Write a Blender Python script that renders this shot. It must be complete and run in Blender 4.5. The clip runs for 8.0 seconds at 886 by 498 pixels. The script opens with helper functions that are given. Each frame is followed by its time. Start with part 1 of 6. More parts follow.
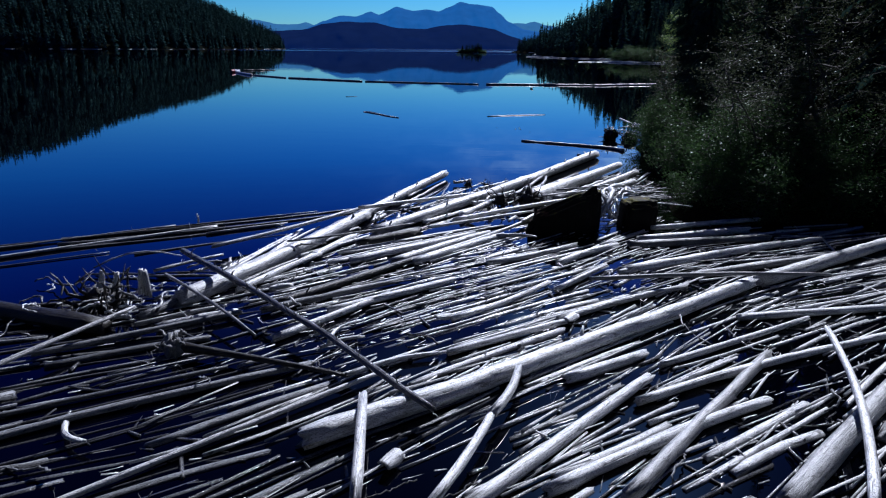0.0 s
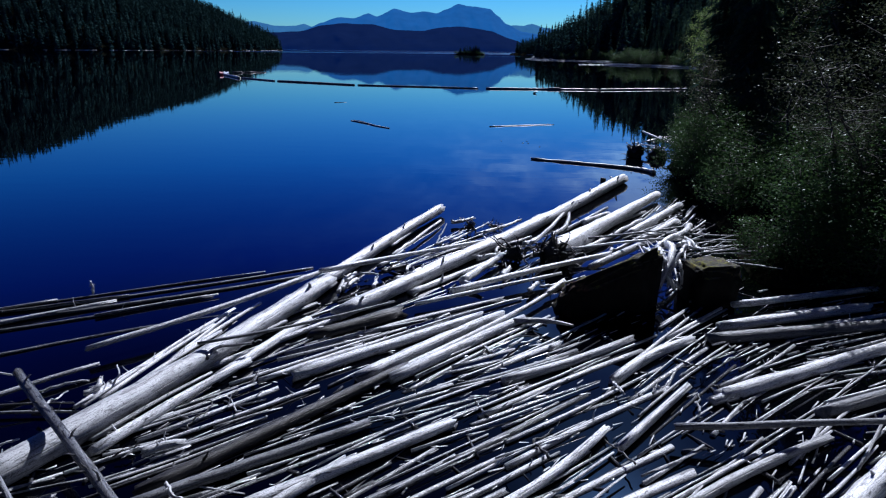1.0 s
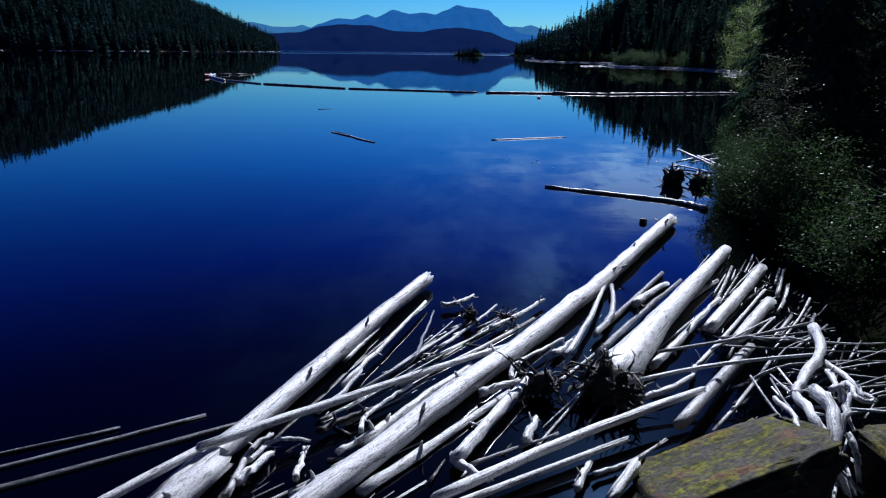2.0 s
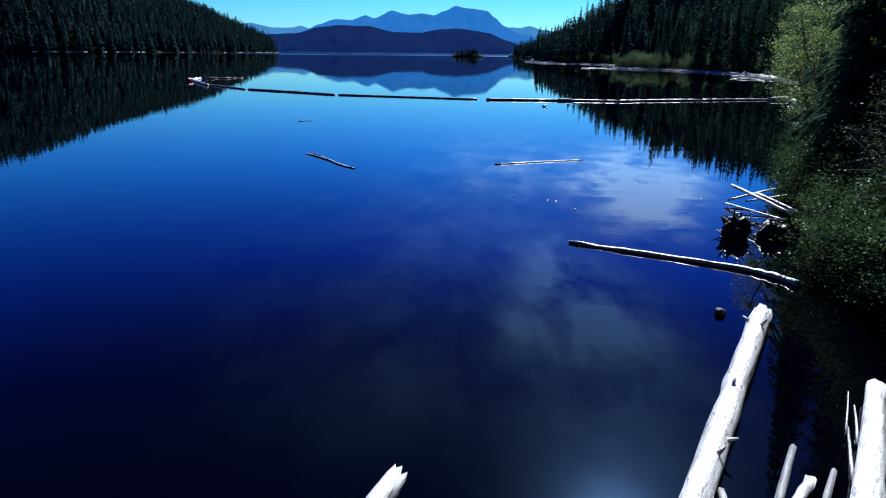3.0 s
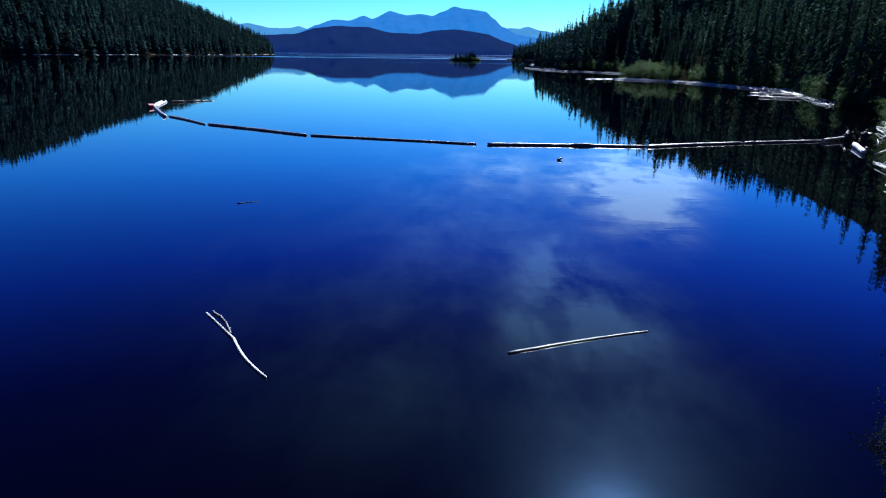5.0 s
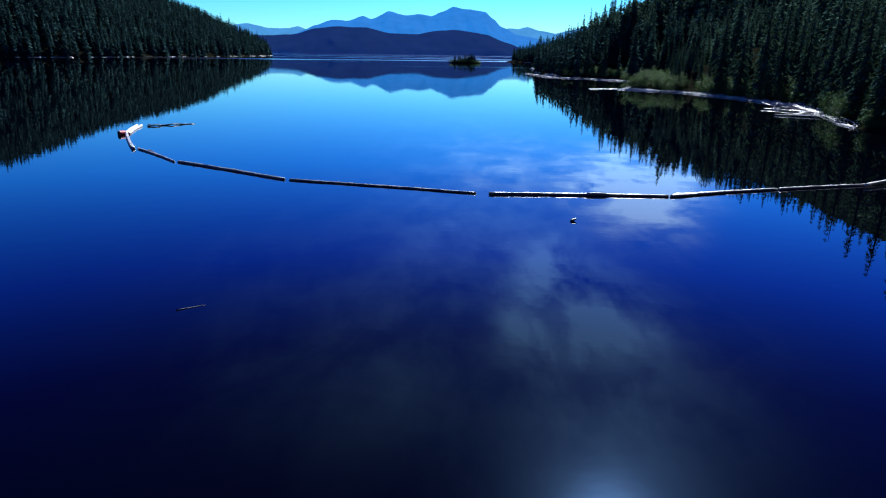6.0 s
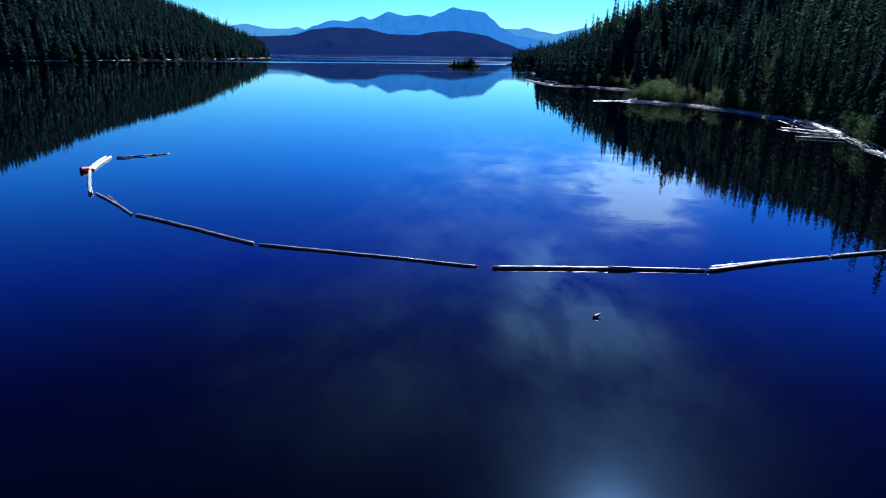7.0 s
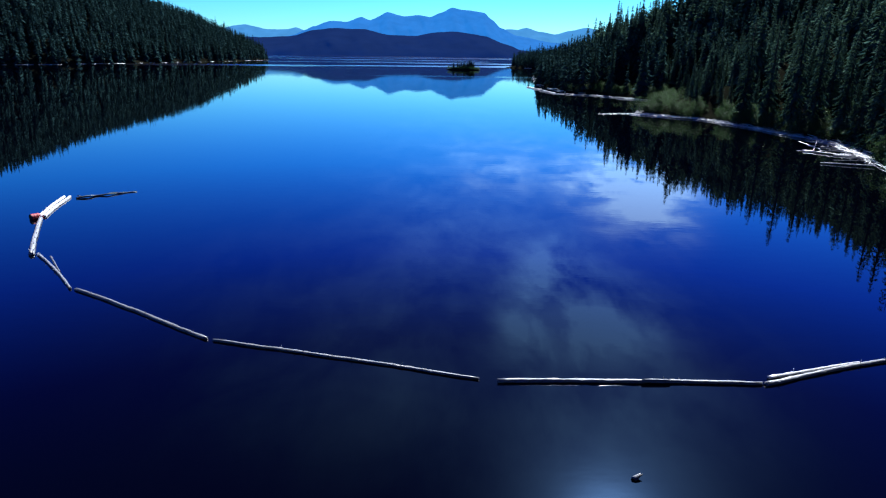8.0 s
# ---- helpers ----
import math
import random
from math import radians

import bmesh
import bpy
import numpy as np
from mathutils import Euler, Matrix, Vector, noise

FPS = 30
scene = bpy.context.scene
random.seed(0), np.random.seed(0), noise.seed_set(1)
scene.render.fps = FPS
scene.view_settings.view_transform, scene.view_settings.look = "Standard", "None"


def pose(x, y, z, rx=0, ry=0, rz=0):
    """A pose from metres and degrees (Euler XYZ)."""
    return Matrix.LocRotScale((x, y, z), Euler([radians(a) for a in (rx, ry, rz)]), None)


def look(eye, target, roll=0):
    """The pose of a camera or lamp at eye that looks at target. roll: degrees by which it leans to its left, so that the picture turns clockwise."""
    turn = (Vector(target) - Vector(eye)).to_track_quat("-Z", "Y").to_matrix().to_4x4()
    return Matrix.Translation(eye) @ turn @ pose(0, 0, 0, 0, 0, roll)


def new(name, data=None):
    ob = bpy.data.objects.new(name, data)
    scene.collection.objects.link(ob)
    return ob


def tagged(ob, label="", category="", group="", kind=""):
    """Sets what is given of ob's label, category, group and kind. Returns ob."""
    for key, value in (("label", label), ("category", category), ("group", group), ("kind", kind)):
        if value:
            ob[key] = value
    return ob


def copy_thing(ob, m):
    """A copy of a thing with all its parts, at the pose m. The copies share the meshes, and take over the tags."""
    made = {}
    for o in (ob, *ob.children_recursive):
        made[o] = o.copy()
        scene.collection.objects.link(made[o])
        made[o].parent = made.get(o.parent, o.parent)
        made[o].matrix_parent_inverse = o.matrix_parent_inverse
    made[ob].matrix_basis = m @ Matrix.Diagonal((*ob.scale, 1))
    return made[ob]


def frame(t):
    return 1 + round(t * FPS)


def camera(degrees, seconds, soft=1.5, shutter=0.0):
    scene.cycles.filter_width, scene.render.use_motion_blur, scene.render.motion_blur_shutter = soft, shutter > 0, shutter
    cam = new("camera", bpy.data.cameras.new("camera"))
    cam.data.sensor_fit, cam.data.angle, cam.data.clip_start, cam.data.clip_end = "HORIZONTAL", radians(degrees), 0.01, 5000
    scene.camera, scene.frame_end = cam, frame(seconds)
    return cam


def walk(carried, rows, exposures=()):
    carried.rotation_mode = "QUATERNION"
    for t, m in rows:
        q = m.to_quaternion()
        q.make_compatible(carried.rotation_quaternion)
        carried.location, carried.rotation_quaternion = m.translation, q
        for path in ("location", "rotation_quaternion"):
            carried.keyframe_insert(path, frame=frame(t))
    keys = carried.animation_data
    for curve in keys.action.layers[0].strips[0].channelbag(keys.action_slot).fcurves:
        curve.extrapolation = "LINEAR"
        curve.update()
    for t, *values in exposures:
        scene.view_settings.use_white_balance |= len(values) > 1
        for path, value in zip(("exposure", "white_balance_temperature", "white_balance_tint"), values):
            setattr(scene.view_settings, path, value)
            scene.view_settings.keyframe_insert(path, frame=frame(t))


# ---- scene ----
# ---------------------------------------------------------------- camera
cam = camera(71.5, 8.0, soft=1.15)
PATH = [
    (0, 0.000, 0.000, 4.671, -0.002, -18.112, 0.509),
    (0.5, 0.018, 2.550, 4.641, -0.134, -18.014, 0.586),
    (1, 0.059, 5.120, 4.656, -0.237, -17.943, 0.657),
    (1.5, 0.135, 7.833, 4.663, -0.302, -17.898, 0.710),
    (2, 0.299, 10.915, 4.648, -0.364, -17.844, 0.731),
    (3.5, 0.640, 19.769, 5.413, -0.519, -17.762, 0.735),
    (4, 0.799, 23.033, 6.121, -0.546, -17.753, 0.754),
    (4.5, 0.934, 26.194, 6.888, -0.600, -17.748, 0.780),
    (6, 1.436, 37.665, 10.712, -0.713, -17.764, 0.833),
    (6.5, 1.568, 42.048, 12.237, -0.748, -17.753, 0.822),
    (7, 1.767, 46.582, 13.763, -0.761, -17.756, 0.804),
    (7.5, 1.961, 51.246, 15.337, -0.774, -17.761, 0.782),
    (8, 2.164, 56.081, 16.865, -0.786, -17.753, 0.754),
]
EXPOSURES = [(0, 0.40, 6150, 16), (1.0, 0.40, 6150, 16), (1.5, 0.36, 6150, 16), (2.0, 0.43, 6200, 15), (2.6, 0.82, 6400, 12), (3.3, 1.3, 6500, 10), (4.5, 1.45, 6500, 10), (8, 1.5, 6500, 10)]
walk(cam, [(t, pose(x, y, z, 0, 0, yaw) @ pose(0, 0, 0, 90 + pitch) @ pose(0, 0, 0, 0, 0, roll))
           for t, x, y, z, yaw, pitch, roll in PATH], EXPOSURES)

# ---------------------------------------------------------------- light
SUN_AZ, SUN_EL = 19.5, 40.5          # degrees right of +Y, degrees up


def heading(az, el):
    a, e = radians(az), radians(el)
    return Vector((math.sin(a) * math.cos(e), math.cos(a) * math.cos(e), math.sin(e)))


sun = new("sun", bpy.data.lights.new("sun", "SUN"))
sun.data.energy, sun.data.angle, sun.data.color = 5.0, radians(0.53), (0.92, 0.97, 1.05)
sun.matrix_world = look(heading(SUN_AZ, SUN_EL) * 100, (0, 0, 0))


class Nodes:
    """Short hand for a node tree."""

    def __init__(self, tree):
        self.tree = tree
        tree.nodes.clear()

    def add(self, kind, **inputs):
        n = self.tree.nodes.new(kind)
        for k, v in inputs.items():
            self.put(n, k.replace("_", " "), v)
        return n

    def put(self, n, key, v):
        sock = n.inputs[int(key[1:])] if key[0] == "i" and key[1:].isdigit() else n.inputs[key]
        if isinstance(v, bpy.types.NodeSocket):
            self.tree.links.new(v, sock)
        else:
            sock.default_value = v

    def math(self, op, a, b=0.0, c=0.0, clamp=False):
        n = self.add("ShaderNodeMath", i0=a, i1=b, i2=c)
        n.operation, n.use_clamp = op, clamp
        return n.outputs[0]

    def vec(self, op, a, b=(0, 0, 0)):
        n = self.add("ShaderNodeVectorMath", i0=a, i1=b)
        n.operation = op
        return n.outputs["Value"] if op in ("DOT_PRODUCT", "LENGTH", "DISTANCE") else n.outputs[0]

    def noise(self, vector, scale, detail=4.0, rough=0.55, distort=0.0):
        return self.add("ShaderNodeTexNoise", Vector=vector, Scale=scale, Detail=detail, Roughness=rough, Distortion=distort).outputs["Fac"]

    def ramp(self, fac, stops):
        n = self.add("ShaderNodeValToRGB", Fac=fac)
        r = n.color_ramp
        while len(r.elements) < len(stops):
            r.elements.new(0.5)
        for e, (p, c) in zip(r.elements, stops):
            e.position, e.color = p, (c, c, c, 1) if isinstance(c, (int, float)) else (*c, 1)
        return n.outputs["Color"]

    def mix(self, fac, a, b, how="MIX"):
        n = self.add("ShaderNodeMix")
        n.data_type, n.blend_type = "RGBA", how
        n.clamp_factor = how != "ADD"
        self.put(n, "i0", fac)
        for i, v in ((6, a), (7, b)):
            self.put(n, "i%d" % i, (*v, 1) if isinstance(v, tuple) and len(v) == 3 else v)
        return n.outputs[2]

    def stretch(self, vector, scale, loc=(0, 0, 0), rot=(0, 0, 0)):
        return self.add("ShaderNodeMapping", Vector=vector, Scale=scale, Location=loc, Rotation=rot).outputs[0]


world = bpy.data.worlds.new("sky")
scene.world = world
world.use_nodes = True
w = Nodes(world.node_tree)
way = w.add("ShaderNodeTexCoord").outputs["Generated"]
tex = w.add("ShaderNodeTexSky")
tex.sky_type, tex.sun_disc = "NISHITA", False
tex.sun_elevation, tex.sun_rotation = radians(SUN_EL), radians(SUN_AZ)
tex.altitude, tex.air_density, tex.dust_density, tex.ozone_density = 400.0, 1.0, 0.25, 2.5
sky = tex.outputs[0]
deep = w.add("ShaderNodeGamma", Color=w.mix(1.0, sky, (0.115, 0.115, 0.115), "MULTIPLY"), Gamma=1.5).outputs[0]
rise = w.add("ShaderNodeSeparateXYZ", Vector=way).outputs[2]
# clear mountain air: pale cyan low down, deepening fast to a saturated dark blue
deep = w.mix(1.0, deep, w.ramp(rise, [(0.0, (0.42, 0.90, 1.38)), (0.07, (0.27, 0.88, 1.48)), (0.17, (0.11, 0.80, 1.95)), (0.31, (0.05, 0.34, 1.95)), (0.44, (0.036, 0.10, 0.85)),
                                      (0.54, (0.042, 0.115, 0.68)), (0.64, (0.042, 0.09, 0.52)), (1.0, (0.02, 0.03, 0.10))]), "MULTIPLY")


def glow(az, el, spread):
    """A soft round lobe about a heading, 1 in its middle."""
    d = w.vec("DOT_PRODUCT", way, tuple(heading(az, el)))
    return w.math("EXPONENT", w.math("MULTIPLY", w.math("SUBTRACT", d, 1.0), 2.0 / (radians(spread) ** 2)))


# thin high cloud in streaks on a flat layer, thickest ahead and to the right
split = w.add("ShaderNodeSeparateXYZ", Vector=way)
up = w.math("MAXIMUM", split.outputs[2], 0.04)
flat = w.add("ShaderNodeCombineXYZ", X=w.math("DIVIDE", split.outputs[0], up), Y=w.math("DIVIDE", split.outputs[1], up)).outputs[0]
wisps = w.noise(w.stretch(flat, (1.0, 0.55, 1.0), (3.1, 1.7, 0), (0, 0, radians(-28))), 1.5, 8.0, 0.62, 0.9)
wisps = w.ramp(wisps, [(0.42, 0.0), (0.62, 0.6), (0.8, 1.0)])
veil = w.ramp(w.noise(w.stretch(flat, (0.6, 1.0, 1.0), (1.3, 0.4, 0)), 1.2, 5.0, 0.55, 0.4), [(0.3, 0.0), (0.6, 1.0)])


streaks = w.ramp(w.noise(w.stretch(flat, (1.0, 0.9, 1.0), (0.4, 2.2, 0), (0, 0, radians(12))), 2.4, 7.0, 0.6, 0.5), [(0.36, 0.0), (0.62, 1.0)])
threads = w.ramp(w.noise(w.stretch(flat, (1.0, 0.45, 1.0), (5.3, 0.7, 0), (0, 0, radians(-18))), 4.0, 5.0, 0.55, 0.25), [(0.42, 0.0), (0.7, 1.0)])


def lobes(*rows):
    total = 0.0
    for az, el, spread, weight in rows:
        total = w.math("MULTIPLY_ADD", glow(az, el, spread), weight, total)
    return total


bank = w.math("MULTIPLY", lobes((4.0, 10.5, 2.5, 0.3), (8.0, 10.2, 2.2, 0.4), (13.0, 11.0, 2.4, 0.9), (17.0, 11.4, 2.8, 2.3), (21.0, 11.8, 2.8, 2.2)), w.math("MULTIPLY_ADD", streaks, w.math("MULTIPLY_ADD", threads, 0.75, 0.5), 0.12))
tail = w.math("MULTIPLY", lobes((10.0, 18, 3.5, 0.6), (12.5, 22.5, 4.0, 2.2), (18.0, 24.5, 4.0, 1.9), (2.0, 15, 7.0, 0.55), (-1.0, 29, 9.0, 0.45), (-14.0, 27, 10.0, 0.22), (16.0, 33, 8.0, 0.95), (24.0, 30, 8.0, 0.4), (11.5, 19.5, 2.2, 1.6), (8.5, 25.0, 2.4, 1.5), (18.0, 25.0, 2.6, 1.4)),
              w.math("MULTIPLY_ADD", veil, 0.22, w.math("MULTIPLY_ADD", wisps, 0.5, w.math("MULTIPLY", threads, 0.35))))
deep = w.mix(w.math("MINIMUM", bank, 1.0), deep, (0.78, 1.08, 0.86), "ADD")
deep = w.mix(w.math("MINIMUM", tail, 1.0), deep, (0.30, 0.66, 0.98), "ADD")
aureole = w.math("ADD", w.math("MULTIPLY", glow(SUN_AZ, SUN_EL, 3.0), 9.0), w.math("MULTIPLY_ADD", glow(SUN_AZ, SUN_EL, 6.5), 2.3, w.math("MULTIPLY", glow(SUN_AZ, SUN_EL, 11.0), 0.3)))
deep = w.mix(aureole, deep, (0.26, 0.56, 1.2), "ADD")
back = w.add("ShaderNodeBackground", Color=deep, Strength=0.37)
w.tree.links.new(back.outputs[0], w.add("ShaderNodeOutputWorld").inputs[0])


# ---------------------------------------------------------------- materials
def material(name):
    m = bpy.data.materials.new(name)
    m.use_nodes = True
    n = Nodes(m.node_tree)
    p = n.add("ShaderNodeBsdfPrincipled")
    out = n.add("ShaderNodeOutputMaterial")
    n.tree.links.new(p.outputs[0], out.inputs[0])
    return m, n, p, out


def relief(n, p, height, strength, distance):
    b = n.add("ShaderNodeBump", Height=height, Strength=strength, Distance=distance)
    n.put(p, "Normal", b.outputs[0])


def wood_material(name, dark, light, island, wet=0.0, gloss=0.8):
    """Barkless driftwood: long grain, checks, stains and a satin sheen; its tone differs from log to log."""
    m, n, p, out = material(name)
    uv = n.add("ShaderNodeUVMap").outputs[0]
    if island:
        own = n.add("ShaderNodeNewGeometry").outputs["Random Per Island"]
    else:
        own = n.add("ShaderNodeObjectInfo").outputs["Random"]
    shift = n.add("ShaderNodeCombineXYZ", X=n.math("MULTIPLY", own, 37.0), Y=n.math("MULTIPLY", own, 91.0)).outputs[0]
    uv = n.vec("ADD", uv, shift)
    grain = n.noise(n.stretch(uv, (1.3, 40, 1)), 1.6, 6, 0.65, 0.25)
    checks = n.noise(n.stretch(uv, (0.7, 30, 1)), 1.0, 3, 0.6, 0.15)
    stain = n.noise(n.stretch(uv, (1.2, 3.5, 1)), 1.3, 5, 0.6, 0.6)
    knots = n.add("ShaderNodeTexVoronoi", Vector=n.stretch(uv, (1.7, 5.0, 1)), Scale=1.0, Randomness=1.0).outputs["Distance"]
    colour = n.mix(n.ramp(grain, [(0.34, 0.0), (0.44, 0.9), (0.6, 1.0)]), dark, light)
    flecks = n.noise(n.stretch(uv, (6, 26, 1)), 2.4, 4, 0.7, 0.2)
    colour = n.mix(n.ramp(flecks, [(0.35, 0.95), (0.41, 0.0)]), colour, tuple(c * 0.3 for c in dark))
    blotch = n.noise(n.stretch(uv, (2.4, 11, 1)), 1.7, 5, 0.72, 0.5)
    colour = n.mix(n.ramp(blotch, [(0.55, 0.0), (0.61, 0.85)]), colour, tuple(c * 0.45 for c in dark))
    speckle = n.noise(n.stretch(uv, (26, 34, 1)), 1.7, 4, 0.75, 0.2)
    colour = n.mix(n.ramp(speckle, [(0.39, 0.95), (0.46, 0.0)]), colour, tuple(c * 0.6 for c in dark))
    tone = n.ramp(own, [(0.0, 0.45), (0.2, 0.85), (0.5, 1.1), (1.0, 1.25)])
    colour = n.mix(1.0, colour, tone, "MULTIPLY")
    colour = n.mix(n.math("MULTIPLY", n.ramp(stain, [(0.54, 0.0), (0.70, 1.0)]), 0.5), colour, (dark[0] * 0.5, dark[1] * 0.47, dark[2] * 0.42))
    colour = n.mix(n.ramp(checks, [(0.31, 0.85), (0.38, 0.0)]), colour, (0.02, 0.018, 0.016))
    colour = n.mix(n.ramp(knots, [(0.04, 0.85), (0.09, 0.0)]), colour, (0.03, 0.025, 0.02))
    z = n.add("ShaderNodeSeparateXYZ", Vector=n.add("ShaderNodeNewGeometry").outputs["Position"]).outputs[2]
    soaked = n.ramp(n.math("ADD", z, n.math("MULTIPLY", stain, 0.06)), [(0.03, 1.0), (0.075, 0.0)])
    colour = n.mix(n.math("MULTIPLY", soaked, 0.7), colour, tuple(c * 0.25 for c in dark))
    n.put(p, "Base Color", colour)
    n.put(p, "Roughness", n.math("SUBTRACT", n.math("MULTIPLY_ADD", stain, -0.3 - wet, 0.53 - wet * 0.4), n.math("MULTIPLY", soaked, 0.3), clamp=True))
    n.put(p, "Specular IOR Level", gloss)
    relief(n, p, n.math("SUBTRACT", n.math("ADD", grain, n.math("MULTIPLY", n.ramp(checks, [(0.3, 0.0), (0.42, 1.0)]), 0.8)), n.math("MULTIPLY", n.math("SUBTRACT", blotch, speckle), 0.9)), 0.9, 0.008)
    return m


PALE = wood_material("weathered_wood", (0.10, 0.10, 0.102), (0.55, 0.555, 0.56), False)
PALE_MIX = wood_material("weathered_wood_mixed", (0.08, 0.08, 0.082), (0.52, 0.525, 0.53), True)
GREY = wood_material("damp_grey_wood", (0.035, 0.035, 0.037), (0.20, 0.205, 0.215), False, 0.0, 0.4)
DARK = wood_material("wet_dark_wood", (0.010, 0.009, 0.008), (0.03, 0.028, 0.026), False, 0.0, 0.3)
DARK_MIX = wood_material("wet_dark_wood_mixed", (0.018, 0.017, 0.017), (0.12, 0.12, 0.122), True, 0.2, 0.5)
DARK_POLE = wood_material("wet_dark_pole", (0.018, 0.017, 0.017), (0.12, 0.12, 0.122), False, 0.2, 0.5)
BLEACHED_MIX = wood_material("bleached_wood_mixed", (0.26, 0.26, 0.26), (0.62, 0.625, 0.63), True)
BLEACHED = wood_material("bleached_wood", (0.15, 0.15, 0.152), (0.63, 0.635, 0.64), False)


def water_material():
    m, n, p, out = material("lake_water")
    place = n.add("ShaderNodeNewGeometry").outputs["Position"]
    y = n.add("ShaderNodeSeparateXYZ", Vector=place).outputs[1]
    n.put(p, "Base Color", (0.0002, 0.0003, 0.0012, 1))
    n.put(p, "IOR", 1.333)
    # breeze lanes on the far water
    lanes = n.noise(n.stretch(place, (0.0012, 0.009, 1)), 1.0, 3, 0.5, 0.4)
    lanes = n.ramp(lanes, [(0.56, 0.0), (0.585, 1.0)])
    away = n.add("ShaderNodeMapRange", Value=y, i1=420.0, i2=800.0).outputs[0]
    lanes = n.math("MULTIPLY", lanes, away)
    breeze = n.add("ShaderNodeMapRange", Value=y, i1=120.0, i2=600.0, i3=0.0, i4=0.03).outputs[0]
    n.put(p, "Roughness", n.math("MULTIPLY_ADD", lanes, 0.16, breeze))
    swell = n.noise(n.stretch(place, (0.35, 0.8, 1)), 1.0, 2, 0.5)
    ripple = n.noise(n.stretch(place, (1.6, 3.4, 1)), 1.0, 3, 0.55)
    height = n.math("ADD", n.math("MULTIPLY", swell, 0.6), n.math("MULTIPLY", ripple, 0.12))
    calm = n.ramp(n.noise(n.stretch(place, (0.02, 0.05, 1)), 1.0, 2), [(0.35, 0.35), (0.7, 1.0)])
    # broken little wavelets between the logs
    inshore = n.add("ShaderNodeMapRange", Value=y, i1=27.0, i2=19.0).outputs[0]
    west_edge = n.math("MULTIPLY_ADD", y, -0.5, n.add("ShaderNodeSeparateXYZ", Vector=place).outputs[0])
    inshore = n.math("MULTIPLY", inshore, n.add("ShaderNodeMapRange", Value=west_edge, i1=-11.6, i2=-10.4).outputs[0])
    patches = n.ramp(n.noise(place, 1.1, 3, 0.6), [(0.5, 0.0), (0.62, 1.0)])
    chop = n.math("MULTIPLY", n.noise(place, 55.0, 3, 0.6), n.math("MULTIPLY", inshore, patches))
    height = n.math("ADD", n.math("MULTIPLY", height, calm), n.math("MULTIPLY", chop, 0.05))
    b = n.add("ShaderNodeBump", Height=height, Strength=0.16, Distance=0.03)
    n.put(p, "Normal", b.outputs[0])
    return m


def ground_material():
    m, n, p, out = material("forest_floor")
    place = n.add("ShaderNodeNewGeometry").outputs["Position"]
    a = n.noise(place, 0.7, 6, 0.65)
    b = n.noise(place, 6.0, 5, 0.6)
    colour = n.mix(n.ramp(a, [(0.35, 0.0), (0.65, 1.0)]), (0.010, 0.008, 0.006), (0.009, 0.014, 0.006))
    colour = n.mix(n.ramp(b, [(0.4, 0.0), (0.7, 0.7)]), colour, (0.024, 0.021, 0.017))
    n.tree.nodes.remove(p)
    p = n.add("ShaderNodeBsdfDiffuse", Color=colour, Roughness=0.5)
    n.tree.links.new(p.outputs[0], out.inputs[0])
    relief(n, p, n.math("ADD", a, n.math("MULTIPLY", b, 0.4)), 0.8, 0.15)
    return m


def rock_material():
    m, n, p, out = material("mossy_rock")
    co = n.add("ShaderNodeTexCoord").outputs["Object"]
    geo = n.add("ShaderNodeNewGeometry")
    a = n.noise(co, 2.2, 6, 0.65)
    b = n.noise(co, 14.0, 5, 0.65)
    # near-black stone: the shade on the sides is put into the colour
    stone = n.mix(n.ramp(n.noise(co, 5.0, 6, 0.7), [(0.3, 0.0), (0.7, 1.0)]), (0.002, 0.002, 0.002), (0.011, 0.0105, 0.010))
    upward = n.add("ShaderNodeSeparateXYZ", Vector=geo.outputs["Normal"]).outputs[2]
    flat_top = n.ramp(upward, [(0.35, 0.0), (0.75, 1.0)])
    # upward faces get a sunlit stone tone, with reddish patches of its own
    lit_stone = n.mix(n.ramp(n.noise(co, 1.9, 4, 0.6, 0.5), [(0.52, 0.0), (0.62, 0.85)]), (0.09, 0.084, 0.076), (0.15, 0.066, 0.055))
    stone = n.mix(n.math("MULTIPLY", flat_top, n.ramp(b, [(0.3, 0.3), (0.6, 0.9)])), stone, lit_stone)
    cover = n.math("MULTIPLY_ADD", b, 0.35, n.math("MULTIPLY", n.noise(co, 2.6, 6, 0.75, 0.3), 0.75))
    moss = n.math("MULTIPLY", flat_top, n.ramp(cover, [(0.50, 0.0), (0.62, 0.9)]))
    green = n.mix(n.ramp(n.noise(co, 4.0, 5, 0.7), [(0.4, 0.0), (0.62, 1.0)]), (0.035, 0.038, 0.012), (0.20, 0.19, 0.025))
    green = n.mix(n.ramp(b, [(0.35, 0.7), (0.55, 0.0)]), green, (0.012, 0.014, 0.005))
    n.put(p, "Base Color", n.mix(moss, stone, green))
    n.put(p, "Roughness", 0.9)
    n.put(p, "Specular IOR Level", 0.1)
    relief(n, p, n.math("ADD", a, n.math("MULTIPLY", b, 0.5)), 0.9, 0.06)
    return m


